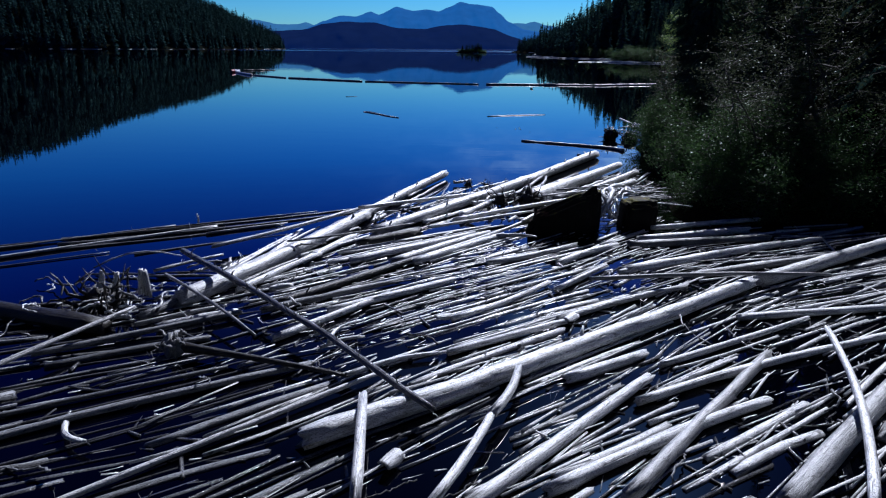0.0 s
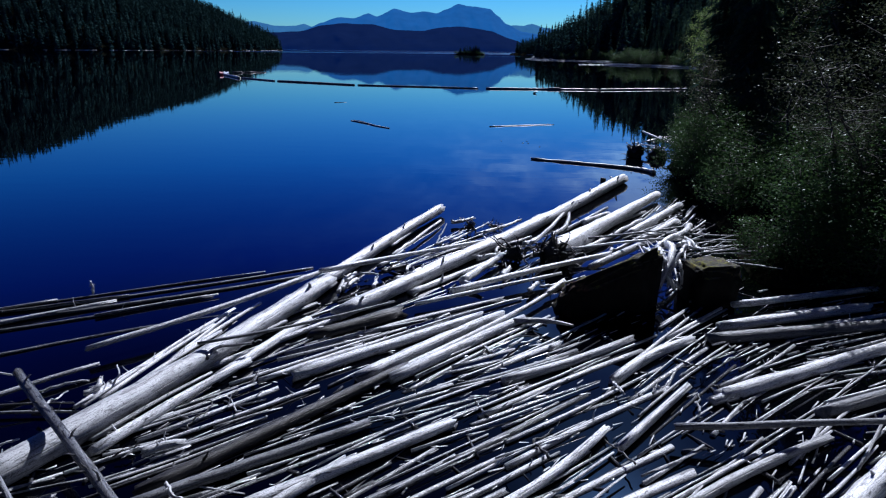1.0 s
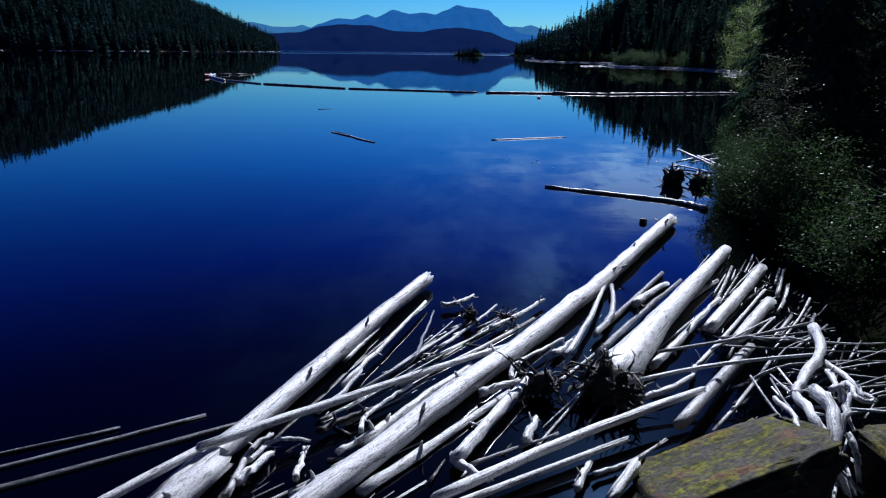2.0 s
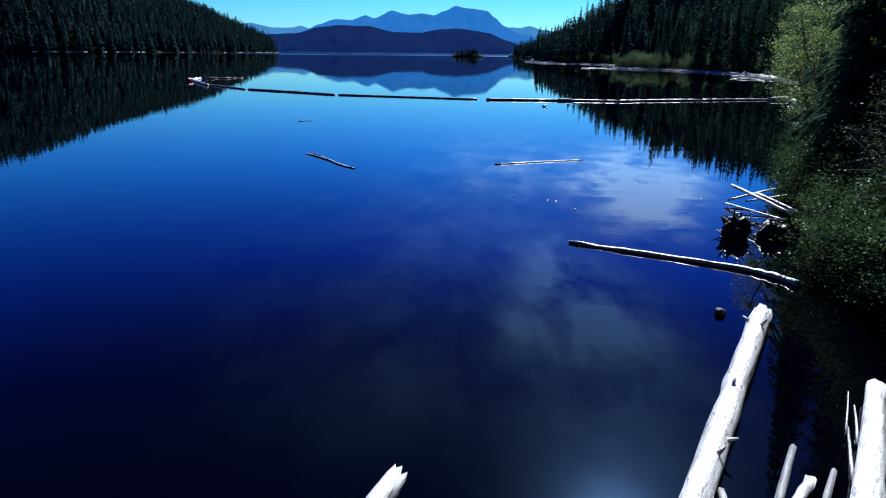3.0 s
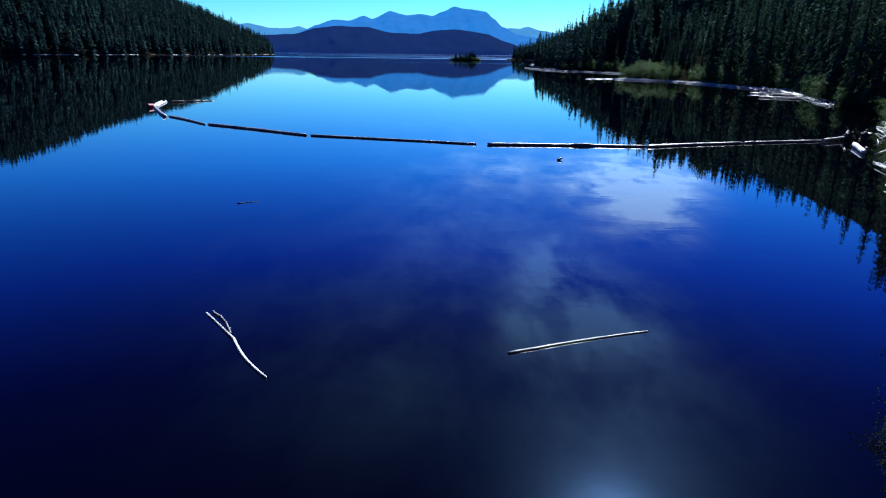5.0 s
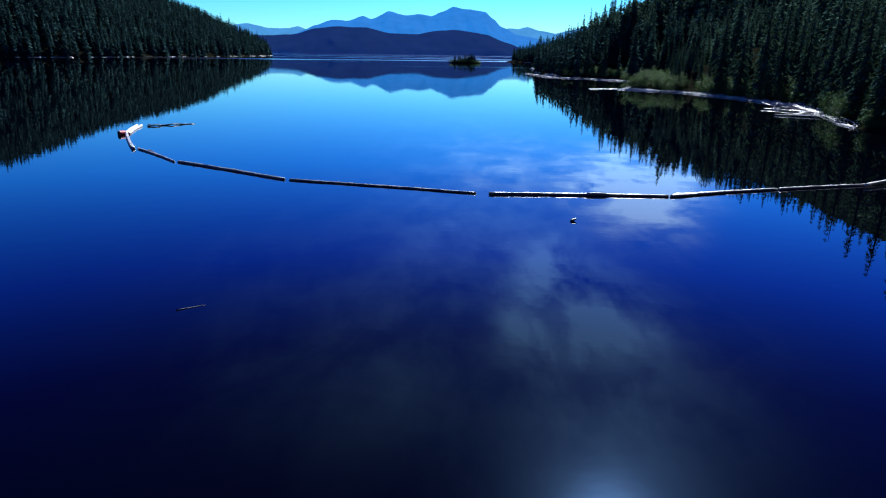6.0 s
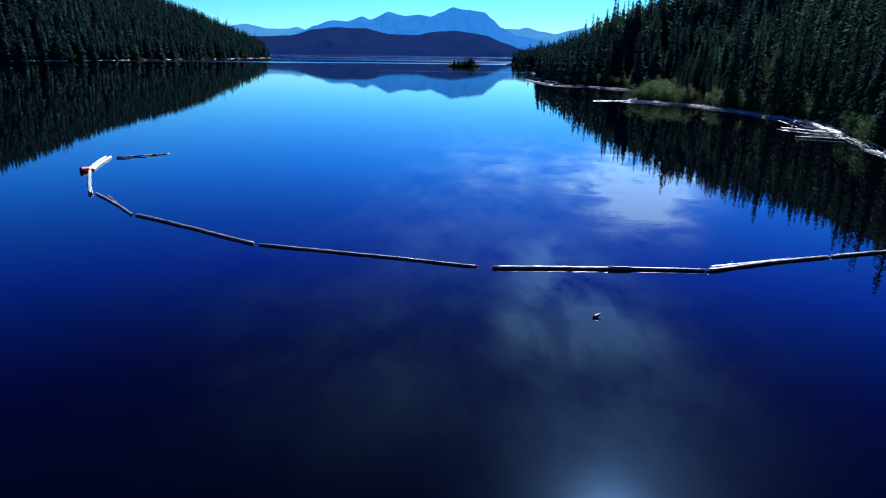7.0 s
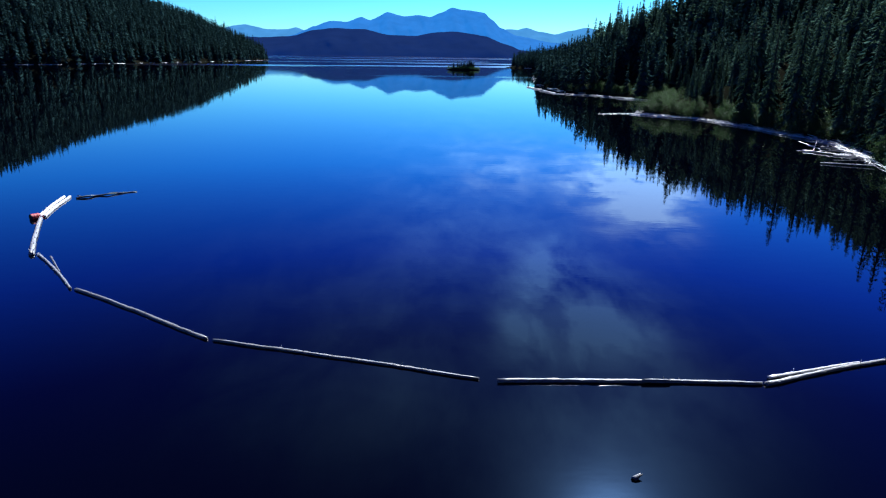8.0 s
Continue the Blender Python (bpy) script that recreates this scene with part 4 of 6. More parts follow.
lay((6.6, 11.95, 0.14), (12.0, 15.2, 0.16), 0.32, 0.28, mat=PALE, sides=14, label="thick grey log reaching towards the bank")
lay((4.04, 12.71, 0.13), (8.4, 14.7, 0.14), 0.25, 0.2, mat=BLEACHED, label="pale log reaching towards the bank")
lay((5.2, 12.3, 0.12), (9.8, 14.1, 0.12), 0.2, 0.17, mat=GREY, label="damp grey log near the bank")
lay((-10.5, 10.9, 0.1), (-5.78, 9.52, 0.12), 0.36, 0.33, mat=DARK, sides=14, label="thick dark waterlogged log at the edge of the jam")
lay((-6.6, 7.6, 0.25), (-5.4, 9.95, 0.3), 0.12, 0.09, mat=PALE, label="loose pale pole lying across the jam")
lay((1.0, 13.1, 0.1), (3.3, 14.5, 0.12), 0.17, 0.14, mat=BLEACHED, bow=-0.08, label="bowed pale log in front of the rocks")
lay((2.6, 13.1, 0.12), (4.3, 14.5, 0.12), 0.2, 0.17, mat=BLEACHED, bow=0.1, label="bowed pale log in front of the rocks")
lay((2.27, 11.5, 0.11), (3.66, 12.97, 0.12), 0.17, 0.15, mat=BLEACHED, label="short pale log in front of the rocks")
lay((5.6, 15.85, 0.14), (8.8, 16.6, 0.2), 0.15, 0.13, mat=PALE, label="pale log washed up against the bank")
lay((5.0, 15.0, 0.13), (8.2, 15.9, 0.16), 0.23, 0.2, mat=PALE, label="grey log washed up against the bank")
lay((4.6, 14.5, 0.13), (8.4, 15.2, 0.15), 0.27, 0.24, mat=GREY, label="thick damp log washed up against the bank")
lay((5.36, 19.88, 0.16), (3.29, 17.47, 0.3), 0.17, 0.19, mat=PALE, label="broken pale log behind the rock")
lay((7.57, 23.94, 0.16), (5.03, 20.73, 0.12), 0.25, 0.27, mat=BLEACHED, label="thick pale log under the overhanging shrubs")
lay((6.75, 22.0, 0.15), (5.22, 20.18, 0.12), 0.24, 0.25, mat=PALE, label="reddish grey log under the overhanging shrubs")
lay((2.58, 16.86, 0.2), (2.14, 16.32, 0.12), 0.13, 0.14, mat=BLEACHED, label="short bleached stub beside the rock")
lay((-2.1, 14.45, 0.12), (-0.65, 15.4, 0.16), 0.26, 0.34, mat=DARK, label="dark waterlogged slab of a trunk")
lay((-3.6, 13.3, 0.05), (-1.6, 15.4, 0.1), 0.13, 0.11, mat=PALE, label="pale pole beside the thick log")
lay((-3.9, 13.9, 0.04), (-2.3, 15.9, 0.08), 0.10, 0.08, mat=PALE, label="pale pole beside the thick log")
lay((3.2, 20.8, 0.08), (5.2, 23.6, 0.1), 0.12, 0.1, mat=GREY, label="grey pole afloat behind the root wad")
lay((2.9, 18.3, 0.4), (5.9, 18.9, 0.55), 0.07, 0.05, mat=PALE, bow=0.12, label="thin curved branch over the debris")
lay((3.6, 19.2, 0.4), (6.4, 20.1, 0.5), 0.06, 0.05, mat=GREY, bow=-0.05, label="thin straight pole over the debris")

lay((-5.43, 11.31, 0.40), (-2.99, 8.92, 0.28), 0.09, 0.06, mat=GREY, bow=0.06, stubs=4, label="thin grey pole lying across the jam")
lay((-6.4, 8.6, 0.1), (-3.64, 10.22, 0.14), 0.15, 0.13, mat=GREY, label="smooth damp grey pole in dark water")
lay((-4.08, 13.5, 0.1), (-3.7, 15.3, 0.12), 0.08, 0.06, mat=BLEACHED, label="slim pale pole beside the thick log")
lay((-4.15, 13.1, 0.1), (-3.30, 15.74, 0.14), 0.085, 0.07, mat=BLEACHED, bow=0.05, label="slim pale pole beside the thick log")
lay((-3.2, 13.1, 0.1), (-2.28, 15.15, 0.12), 0.19, 0.17, mat=BLEACHED, label="short split pale log beside the thick log")
lay((-3.8, 13.2, 0.08), (-2.65, 15.00, 0.12), 0.09, 0.08, mat=PALE, label="slim pale pole beside the thick log")
lay((-3.56, 13.47, 0.42), (-0.77, 15.31, 0.36), 0.06, 0.05, mat=GREY, bow=-0.1, label="thin pole reaching over to the dark slab")
lay((-0.96, 13.0, 0.1), (2.59, 16.85, 0.16), 0.11, 0.09, mat=BLEACHED, bow=-0.1, label="long slim pale pole in the middle of the jam")
lay((0.18, 10.06, 0.11), (2.19, 11.88, 0.12), 0.16, 0.14, mat=BLEACHED, bow=-0.1, label="bowed pale log beside a dark pool")
lay((2.07, 10.09, 0.1), (4.95, 11.73, 0.12), 0.19, 0.15, mat=PALE, bow=0.08, label="grey log behind the longest log")
lay((3.38, 8.46, 0.1), (6.6, 10.2, 0.12), 0.15, 0.13, mat=BLEACHED, label="slim pale log beside a dark pool")
lay((3.84, 12.60, 0.1), (9.67, 15.11, 0.14), 0.17, 0.14, mat=PALE, bow=0.1, label="long grey pole reaching towards the bank")
lay((-1.83, 8.98, 0.16), (-1.47, 9.67, 0.2), 0.09, 0.05, mat=BLEACHED, bow=0.12, label="bow-shaped bleached branch lying on the logs")
lay((-1.4, 8.05, 0.1), (0.06, 8.75, 0.12), 0.12, 0.08, mat=PALE, bow=0.14, label="curved pale branch at the edge of a pool")
lay((1.85, 8.02, 0.1), (3.21, 8.83, 0.1), 0.26, 0.22, mat=BLEACHED, ragged=0.15, label="broad split slab of pale wood")
lay((-7.52, 12.48, 0.1), (-5.64, 12.58, 0.35), 0.045, 0.03, mat=BLEACHED, rise=0.22, label="thin bleached branch arching over the water")

for k in range(2):
    s, off = rnd.uniform(0.0, 0.62), rnd.uniform(-2.6, 0.2)
    x, y, ln = -14.5 + 12 * s, 13.0 + 5.4 * s + off, rnd.uniform(3.5, 7)
    a = radians(25 + rnd.normal(0, 3))
    lay((x, y, 0.015), (x + ln * math.cos(a), y + ln * math.sin(a), 0.04), rnd.uniform(0.05, 0.085), mat=GREY, bow=rnd.normal(0, 0.12),
        stubs=int(rnd.integers(0, 3)), label="long slim pole afloat along the open edge")

# the uprooted tree, its root plate towards the open jam
root_wad(2.65, 18.5, 0.22, 1.1, (-0.6, -0.8, 0.1), DARK, 40, "dark tangled roots of a pale uprooted trunk", 0.34, ((7.15, 24.9, 0.2), 0.42, 0.25, BLEACHED), seed=11, thin=0.5, reach=0.85)
root_wad(1.75, 18.6, 0.2, 0.75, (-0.3, -0.9, 0.3), DARK, 18, "dark knotted root mass among pale poles", 0.3, seed=12, thin=0.55)
root_wad(0.85, 20.9, 0.18, 0.45, (-0.2, -0.9, 0.4), DARK, 18, "small dark root mass at the outer edge of the jam", 0.26, seed=13, thin=0.6)
root_wad(1.5, 20.95, 0.15, 0.4, (0.3, -0.9, 0.4), DARK, 16, "small dark root mass at the outer edge of the jam", 0.26, seed=14, thin=0.6)
root_wad(-6.3, 10.6, 0.12, 1.1, (0.1, -0.3, 1.0), DARK, 34, "wide dark root plate lying flat at the edge of the jam", 0.4, seed=15, thin=0.5, reach=1.25)
root_wad(-4.25, 8.75, 0.16, 0.5, (-0.6, -0.7, 0.4), GREY, 12, "grey knotted root end with broken roots", 0.5, ((-1.4, 7.9, 0.15), 0.12, 0.06, DARK), seed=16)
root_wad(2.6, 16.0, 0.15, 0.45, (0.0, -0.9, 0.3), DARK, 10, "dark spiky root mass in front of the rock", 0.35, seed=17)
for k, (x, y) in enumerate(((-6.45, 10.75), (-6.2, 10.8), (-5.75, 10.9), (-5.6, 10.85))):
    driftwood_log((x, y, 0.15), (x + rnd.uniform(-0.04, 0.08), y + 0.05, 0.62 + rnd.uniform(-0.08, 0.05)), 0.15, 0.1, mat=BLEACHED, sides=8, name="wood_stake",
                  label="upright bleached splinter of a rotted stump", group="stump splinters", category="stake")


def boulder(x, y, z, size, seed, shear, tilt, tilt_back, label):
    """A blocky boulder with a flat, slightly tilted top, leaning back."""
    bm = bmesh.new()
    bmesh.ops.create_icosphere(bm, subdivisions=5, radius=1.0)
    off = Vector((seed * 3.7, seed, 0))
    for v in bm.verts:
        d = v.co.normalized()
        f = 1 + 0.12 * noise.noise(d * 1.3 + off) + 0.08 * noise.noise(d * 3.4 + off) + 0.04 * noise.noise(d * 8 + off) + 0.02 * noise.noise(d * 19 + off)
        e = Vector([math.copysign(abs(c) ** 0.36, c) * 0.9 for c in d]) * f
        e.y *= 1 + 0.2 * e.z if e.y < 0 else 1
        e.z = min(e.z, 0.9 + 0.07 * noise.noise(d * 4 + off) + 0.04 * noise.noise(d * 11 + off))
        v.co = Vector((e.x * size[0] + shear * e.y * size[1], e.y * size[1], e.z * size[2] + tilt * e.x * size[0] + tilt_back * e.y * size[1]))
    me = bpy.data.meshes.new("boulder")
    bm.to_mesh(me)
    bm.free()
    me.materials.append(ROCK)
    me.polygons.foreach_set("use_smooth", np.ones(len(me.polygons), dtype=bool))
    ob = new("boulder", me)
    ob.location = (x, y, z)
    ob.rotation_euler = (0, 0, radians(6 if seed == 1 else 4))
    taken.append((x - size[0] * 0.5, y, x + size[0] * 0.5, y, min(size[0], size[1]) * 0.8))
    return tagged(ob, label, "boulder", "boulders at the bank")


boulder(3.3, 16.5, -0.2, (1.08, 0.97, 0.88), 1, 0.25, 0.42, -0.46, "large boulder, sides coloured shade-black, yellow-green moss on its top")
boulder(5.35, 16.5, 0.13, (0.5, 0.56, 0.74), 2, 0.1, 0.05, -0.1, "mossy boulder beside the bank, sides coloured shade-black")


def bark_curl(x, y, z, length, radius, turn, sweep, label):
    """A thick shell of wood or bark, curled lengthwise."""
    heap = Heap()
    own = np.random.default_rng(int(abs(x * 37 + y * 91)))
    n, m = 9, 8
    for side in (0, 1):
        verts, uvs = [], []
        for i in range(n):
            u = i / (n - 1) - 0.5
            for j in range(m):
                a = radians(sweep) * (j / (m - 1) - 0.5) * (1 - 0.5 * abs(u))
                r = radius * (1 + 0.2 * u) - side * 0.018 + own.normal(0, 0.003)
                verts.append((u * length + own.normal(0, 0.006), r * math.sin(a), r * math.cos(a) - radius * 0.6))
                uvs.append((u * length, a * radius))
        faces = [[i * m + j, i * m + j + 1, (i + 1) * m + j + 1, (i + 1) * m + j] for i in range(n - 1) for j in range(m - 1)]
        heap.take(verts, faces if side == 0 else [f[::-1] for f in faces], uvs)
    ring = [j for j in range(m)] + [i * m + m - 1 for i in range(1, n)] + [(n - 1) * m + j for j in range(m - 2, -1, -1)] + [i * m for i in range(n - 2, 0, -1)]
    heap.f += [[b, a, a + n * m, b + n * m] for a, b in zip(ring, ring[1:] + ring[:1])]
    ob = new("bark_curl", heap.mesh("bark_curl", BLEACHED))
    ob.location, ob.rotation_euler = (x, y, z), (0.25, 0.1, radians(turn))
    return tagged(ob, label, "bark", "curls of bark")


for k in range(7):
    x, y = rnd.uniform(4.4, 5.1), rnd.uniform(16.1, 16.6)
    lay((x, y, rnd.uniform(0.2, 0.4)), (x + rnd.uniform(-0.3, 0.6), y + rnd.uniform(1.0, 1.9), rnd.uniform(0.55, 0.85)), rnd.uniform(0.035, 0.07), 0.03, mat=BLEACHED, bow=rnd.normal(0, 0.15), sides=7,
        label="thin bleached branch caught between the two rocks")
for k in range(26):
    x, y = rnd.uniform(4.3, 6.1), rnd.uniform(17.6, 20.0)
    a = radians(rnd.normal(8, 16))
    ln = rnd.uniform(0.7, 2.2)
    lay((x, y, 0.2 + rnd.uniform(0, 0.35)), (x + ln * math.cos(a), y + ln * math.sin(a), 0.25 + rnd.uniform(0, 0.35)), rnd.uniform(0.03, 0.06), 0.025, mat=GREY if k % 3 else PALE, bow=rnd.normal(0, 0.1), sides=7,
        label="thin stick in the pile heaped against the bank")
bark_curl(-0.58, 6.05, 0.12, 0.32, 0.1, 60, 170, "pale curled slab of bark lying on the poles")
lay((1.42, 15.08, 0.1), (2.28, 14.7, 0.22), 0.15, 0.05, mat=BLEACHED, bow=0.1, ragged=0.2, label="pale split slab of wood propped on the poles")
bark_curl(0.02, 10.1, 0.1, 0.3, 0.09, 25, 150, "small pale curl of bark in dark water")
bark_curl(2.3, 10.1, 0.1, 0.35, 0.1, 50, 140, "small pale curl of bark beside the pool")
for p, q, d, note in (((-4.77, 6.72, 0.12), (-4.3, 6.3, 0.16), 0.11, "short pale broken stub lying loose"), ((-1.95, 8.9, 0.1), (-1.3, 9.3, 0.1), 0.1, "short pale broken stub lying loose")):
    lay(p, q, d, d * 0.75, mat=BLEACHED, bow=rnd.normal(0, 0.08), label=note)


def branch(*rows):
    """A bent stick through a few points, tapering, with a stub or two."""
    *knots, dia, mat, label = rows
    own = np.random.default_rng(int(abs(knots[0][0] * 713 + knots[-1][1] * 391) * 10))
    k = np.array(knots, float)
    mid = k.mean(axis=0)
    k = k - mid
    ext = np.concatenate([[2 * k[0] - k[1]], k, [2 * k[-1] - k[-2]]])
    pts = []
    for i in range(len(k) - 1):
        a, b, c, d = ext[i:i + 4]
        for u in np.arange(0, 1, 0.2):
            pts.append(0.5 * (2 * b + (c - a) * u + (2 * a - 5 * b + 4 * c - d) * u * u + (3 * b - a - 3 * c + d) * u ** 3))
    pts = np.array(pts + [k[-1]]) + own.normal(0, 0.008, (len(pts) + 1, 3))
    radii = np.linspace(dia * 0.55, dia * 0.36, len(pts)) * (1 + 0.06 * own.normal(size=len(pts)))
    heap = Heap()
    tube(heap, pts, radii, 9, 0.07, dia * 0.4, own)
    for i in own.integers(1, len(pts) - 1, 2 if dia < 0.14 else 0):
        d = own.normal(0, 1, 3) + np.array([0, 0, 0.6])
        d /= np.linalg.norm(d)
        tube(heap, [pts[i], pts[i] + d * dia * 0.9, pts[i] + d * dia * 1.5 + own.normal(0, 0.01, 3)], [radii[i] * 0.5, radii[i] * 0.36, radii[i] * 0.15], 6, 0.08, 0.0, own)
    ob = new("driftwood_branch", heap.mesh("driftwood_branch", mat))
    ob.location = mid
    taken.append((*knots[0][:2], *knots[-1][:2], dia / 2))
    return tagged(ob, label, "branch", "branches among the logs")


branch((-1.06, 18.65, 0.12), (-0.57, 19.91, 0.12), (0.05, 21.72, 0.12), 0.076, BLEACHED, "crooked bleached branch lying among the logs")
branch((-0.08, 19.4, 0.15), (0.07, 20.24, 0.15), (0.21, 21.18, 0.15), 0.048, GREY, "thin dark grey stick half in the water")
branch((0.36, 21.56, 0.12), (0.66, 21.68, 0.12), (0.97, 22, 0.12), 0.097, PALE, "weathered grey stick lying among the logs")
branch((0.3, 19.85, 0.1), (0.81, 20.63, 0.1), (1.39, 21.64, 0.1), 0.06, PALE, "weathered grey stick lying among the logs")
branch((1.21, 20.57, 0.12), (1.75, 21.13, 0.12), (2.31, 21.86, 0.12), 0.094, BLEACHED, "crooked bleached branch lying among the logs")
branch((-0.61, 17.32, 0.1), (0.03, 18.24, 0.1), (0.81, 19.3, 0.1), 0.128, PALE, "weathered grey stick lying among the logs")
branch((-1.25, 16.4, 0.08), (-0.79, 16.89, 0.08), (-0.27, 17.53, 0.08), 0.106, PALE, "weathered grey stick lying among the logs")
branch((-1.92, 16.6, 0.1), (-1.78, 16.83, 0.1), (-1.65, 17.11, 0.1), 0.1, BLEACHED, "crooked bleached branch lying among the logs")
branch((-1.28, 16.66, 0.1), (-1.27, 16.94, 0.1), (-1.28, 17.21, 0.1), 0.071, BLEACHED, "crooked bleached branch lying among the logs")
branch((-1.84, 16.9, 0.14), (-1.78, 17.11, 0.14), (-1.69, 17.27, 0.14), (-1.48, 17.32, 0.14), (-1.25, 17.29, 0.14), 0.059, PALE, "weathered grey stick lying among the logs")
branch((-1.18, 17.55, 0.1), (-0.87, 17.85, 0.1), (-0.53, 18.09, 0.1), 0.092, DARK, "brown broken stick still wrapped in bark")
branch((-0.66, 17.5, 0.14), (-0.64, 17.79, 0.14), (-0.56, 17.95, 0.14), (-0.32, 18.31, 0.14), (-0.07, 18.63, 0.14), 0.062, BLEACHED, "crooked bleached branch lying among the logs")
branch((0.51, 16.96, 0.14), (1, 17.79, 0.14), (1.67, 18.9, 0.14), 0.169, BLEACHED, "crooked bleached branch lying among the logs")
branch((0.47, 17.05, 0.1), (0.67, 16.83, 0.1), (0.88, 16.64, 0.1), 0.11, PALE, "weathered grey stick lying among the logs")
branch((0.89, 18.45, 0.12), (1.18, 18.64, 0.12), (1.47, 18.79, 0.12), 0.116, BLEACHED, "crooked bleached branch lying among the logs")
branch((-0.55, 16.49, 0.03), (0.27, 17.42, 0.03), (1.3, 18.61, 0.03), 0.134, PALE, "weathered grey stick lying among the logs")
branch((0.68, 16.95, 0.08), (1.23, 17.25, 0.08), (1.82, 17.56, 0.08), 0.051, GREY, "thin dark grey stick half in the water")
branch((1.37, 18.83, 0.15), (1.4, 19.11, 0.15), (1.53, 19.33, 0.15), (1.96, 19.75, 0.15), (2.38, 20.14, 0.15), 0.072, BLEACHED, "crooked bleached branch lying among the logs")
branch((2.28, 19.49, 0.18), (2.9, 20.74, 0.18), (3.66, 22.52, 0.18), 0.104, BLEACHED, "crooked bleached branch lying among the logs")
branch((2.95, 20.32, 0.14), (3.39, 21.08, 0.14), (3.62, 21.74, 0.14), (3.82, 22.63, 0.14), 0.109, BLEACHED, "crooked bleached branch lying among the logs")
branch((2.85, 19.77, 0.1), (3.93, 21.18, 0.1), (5.4, 23.08, 0.1), 0.099, GREY, "thin dark grey stick half in the water")
branch((4.07, 21.83, 0.06), (4.53, 22.39, 0.06), (5.08, 22.97, 0.06), 0.168, BLEACHED, "crooked bleached branch lying among the logs")
branch((3.61, 19.34, 0.12), (4.25, 20.1, 0.12), (4.96, 21.04, 0.12), (5.75, 21.98, 0.12), 0.117, BLEACHED, "crooked bleached branch lying among the logs")
branch((3.12, 18.38, 0.12), (3.54, 18.59, 0.12), (4.02, 18.95, 0.12), (4.24, 19.3, 0.12), 0.089, BLEACHED, "crooked bleached branch lying among the logs")
branch((2.12, 19.66, 0.1), (2.37, 19.98, 0.1), (2.62, 20.31, 0.1), 0.095, BLEACHED, "crooked bleached branch lying among the logs")
branch((1.38, 17.36, 0.12), (1.48, 17.6, 0.12), (1.59, 17.83, 0.12), 0.12, BLEACHED, "crooked bleached branch lying among the logs")
branch((1.82, 16.5, 0.12), (1.94, 16.74, 0.12), (2.1, 16.99, 0.12), 0.097, PALE, "weathered grey stick lying among the logs")
branch((2.08, 16.79, 0.08), (2.53, 17, 0.08), (3.15, 17.45, 0.08), 0.059, PALE, "weathered grey stick lying among the logs")
branch((-1.94, 16.35, 0.1), (-1.93, 17.12, 0.1), (-1.76, 17.46, 0.1), 0.087, BLEACHED, "crooked bleached branch lying among the logs")
branch((-1.14, 19.41, 0.08), (-0.88, 20.19, 0.08), (-0.58, 21.11, 0.08), 0.067, PALE, "weathered grey stick lying among the logs")
branch((-1.29, 17.97, 0.1), (-1.06, 18.39, 0.1), (-0.84, 19.11, 0.1), 0.074, PALE, "weathered grey stick lying among the logs")
branch((-0.87, 17.14, 0.1), (-0.63, 17.42, 0.1), (-0.44, 17.6, 0.1), 0.073, PALE, "weathered grey stick lying among the logs")
branch((-0.3, 17.63, 0.08), (-0.03, 17.96, 0.08), (0.18, 18.45, 0.08), 0.062, PALE, "weathered grey stick lying among the logs")
branch((4.79, 17.39, 0.85), (4.77, 17.02, 0.85), (4.59, 16.59, 0.7), (4.26, 16.21, 0.35), 0.151, BLEACHED, "bent bleached branch caught between the two rocks")
branch((4.62, 17.42, 0.75), (4.44, 16.79, 0.85), (4.47, 16.43, 0.6), (4.58, 16.23, 0.3), 0.105, BLEACHED, "bent bleached branch caught between the two rocks")
branch((6.17, 19.69, 0.6), (5.62, 18.62, 0.75), (4.86, 17.74, 0.8), (4.59, 17.42, 0.75), 0.144, PALE, "weathered grey branch caught between the two rocks")
branch((5.45, 18.15, 0.7), (5.22, 17.56, 0.75), (5.16, 17.39, 0.7), 0.077, BLEACHED, "bent bleached branch caught between the two rocks")
branch((5.55, 18.38, 0.7), (5.49, 17.7, 0.75), (5.5, 17.29, 0.75), 0.07, PALE, "weathered grey branch caught between the two rocks")
branch((4.26, 17.27, 0.8), (4.25, 16.89, 0.85), (4.13, 16.44, 0.8), (4.22, 16.28, 0.5), 0.059, BLEACHED, "bent bleached branch caught between the two rocks")
branch((5.06, 17.48, 0.8), (5.28, 17.53, 0.85), (5.21, 17.2, 0.85), (5.39, 17.2, 0.8), 0.074, BLEACHED, "bent bleached branch caught between the two rocks")
branch((4.79, 16.69, 0.7), (4.8, 16.53, 0.6), (4.79, 16.39, 0.35), 0.075, BLEACHED, "bent bleached branch caught between the two rocks")
branch((5.12, 17.27, 0.85), (4.91, 16.95, 0.75), (4.66, 16.67, 0.5), 0.094, PALE, "weathered grey branch caught between the two rocks")


def crooked(x, y, z, length, dia, mat, label, rnd, kink):
    """A short crooked root or twig that wanders off from a place."""
    a, rise = rnd.uniform(0, 2 * np.pi), rnd.uniform(-0.1, 0.5)
    knots = [(x, y, z)]
    for i in range(4):
        a, rise = a + rnd.normal(0, kink), rise - rnd.uniform(0.0, 0.35)
        px, py, pz = knots[-1]
        knots.append((px + math.cos(a) * length / 4, py + math.sin(a) * length / 4, max(0.03, pz + rise * length / 4)))
    branch(*knots, dia, mat, label)


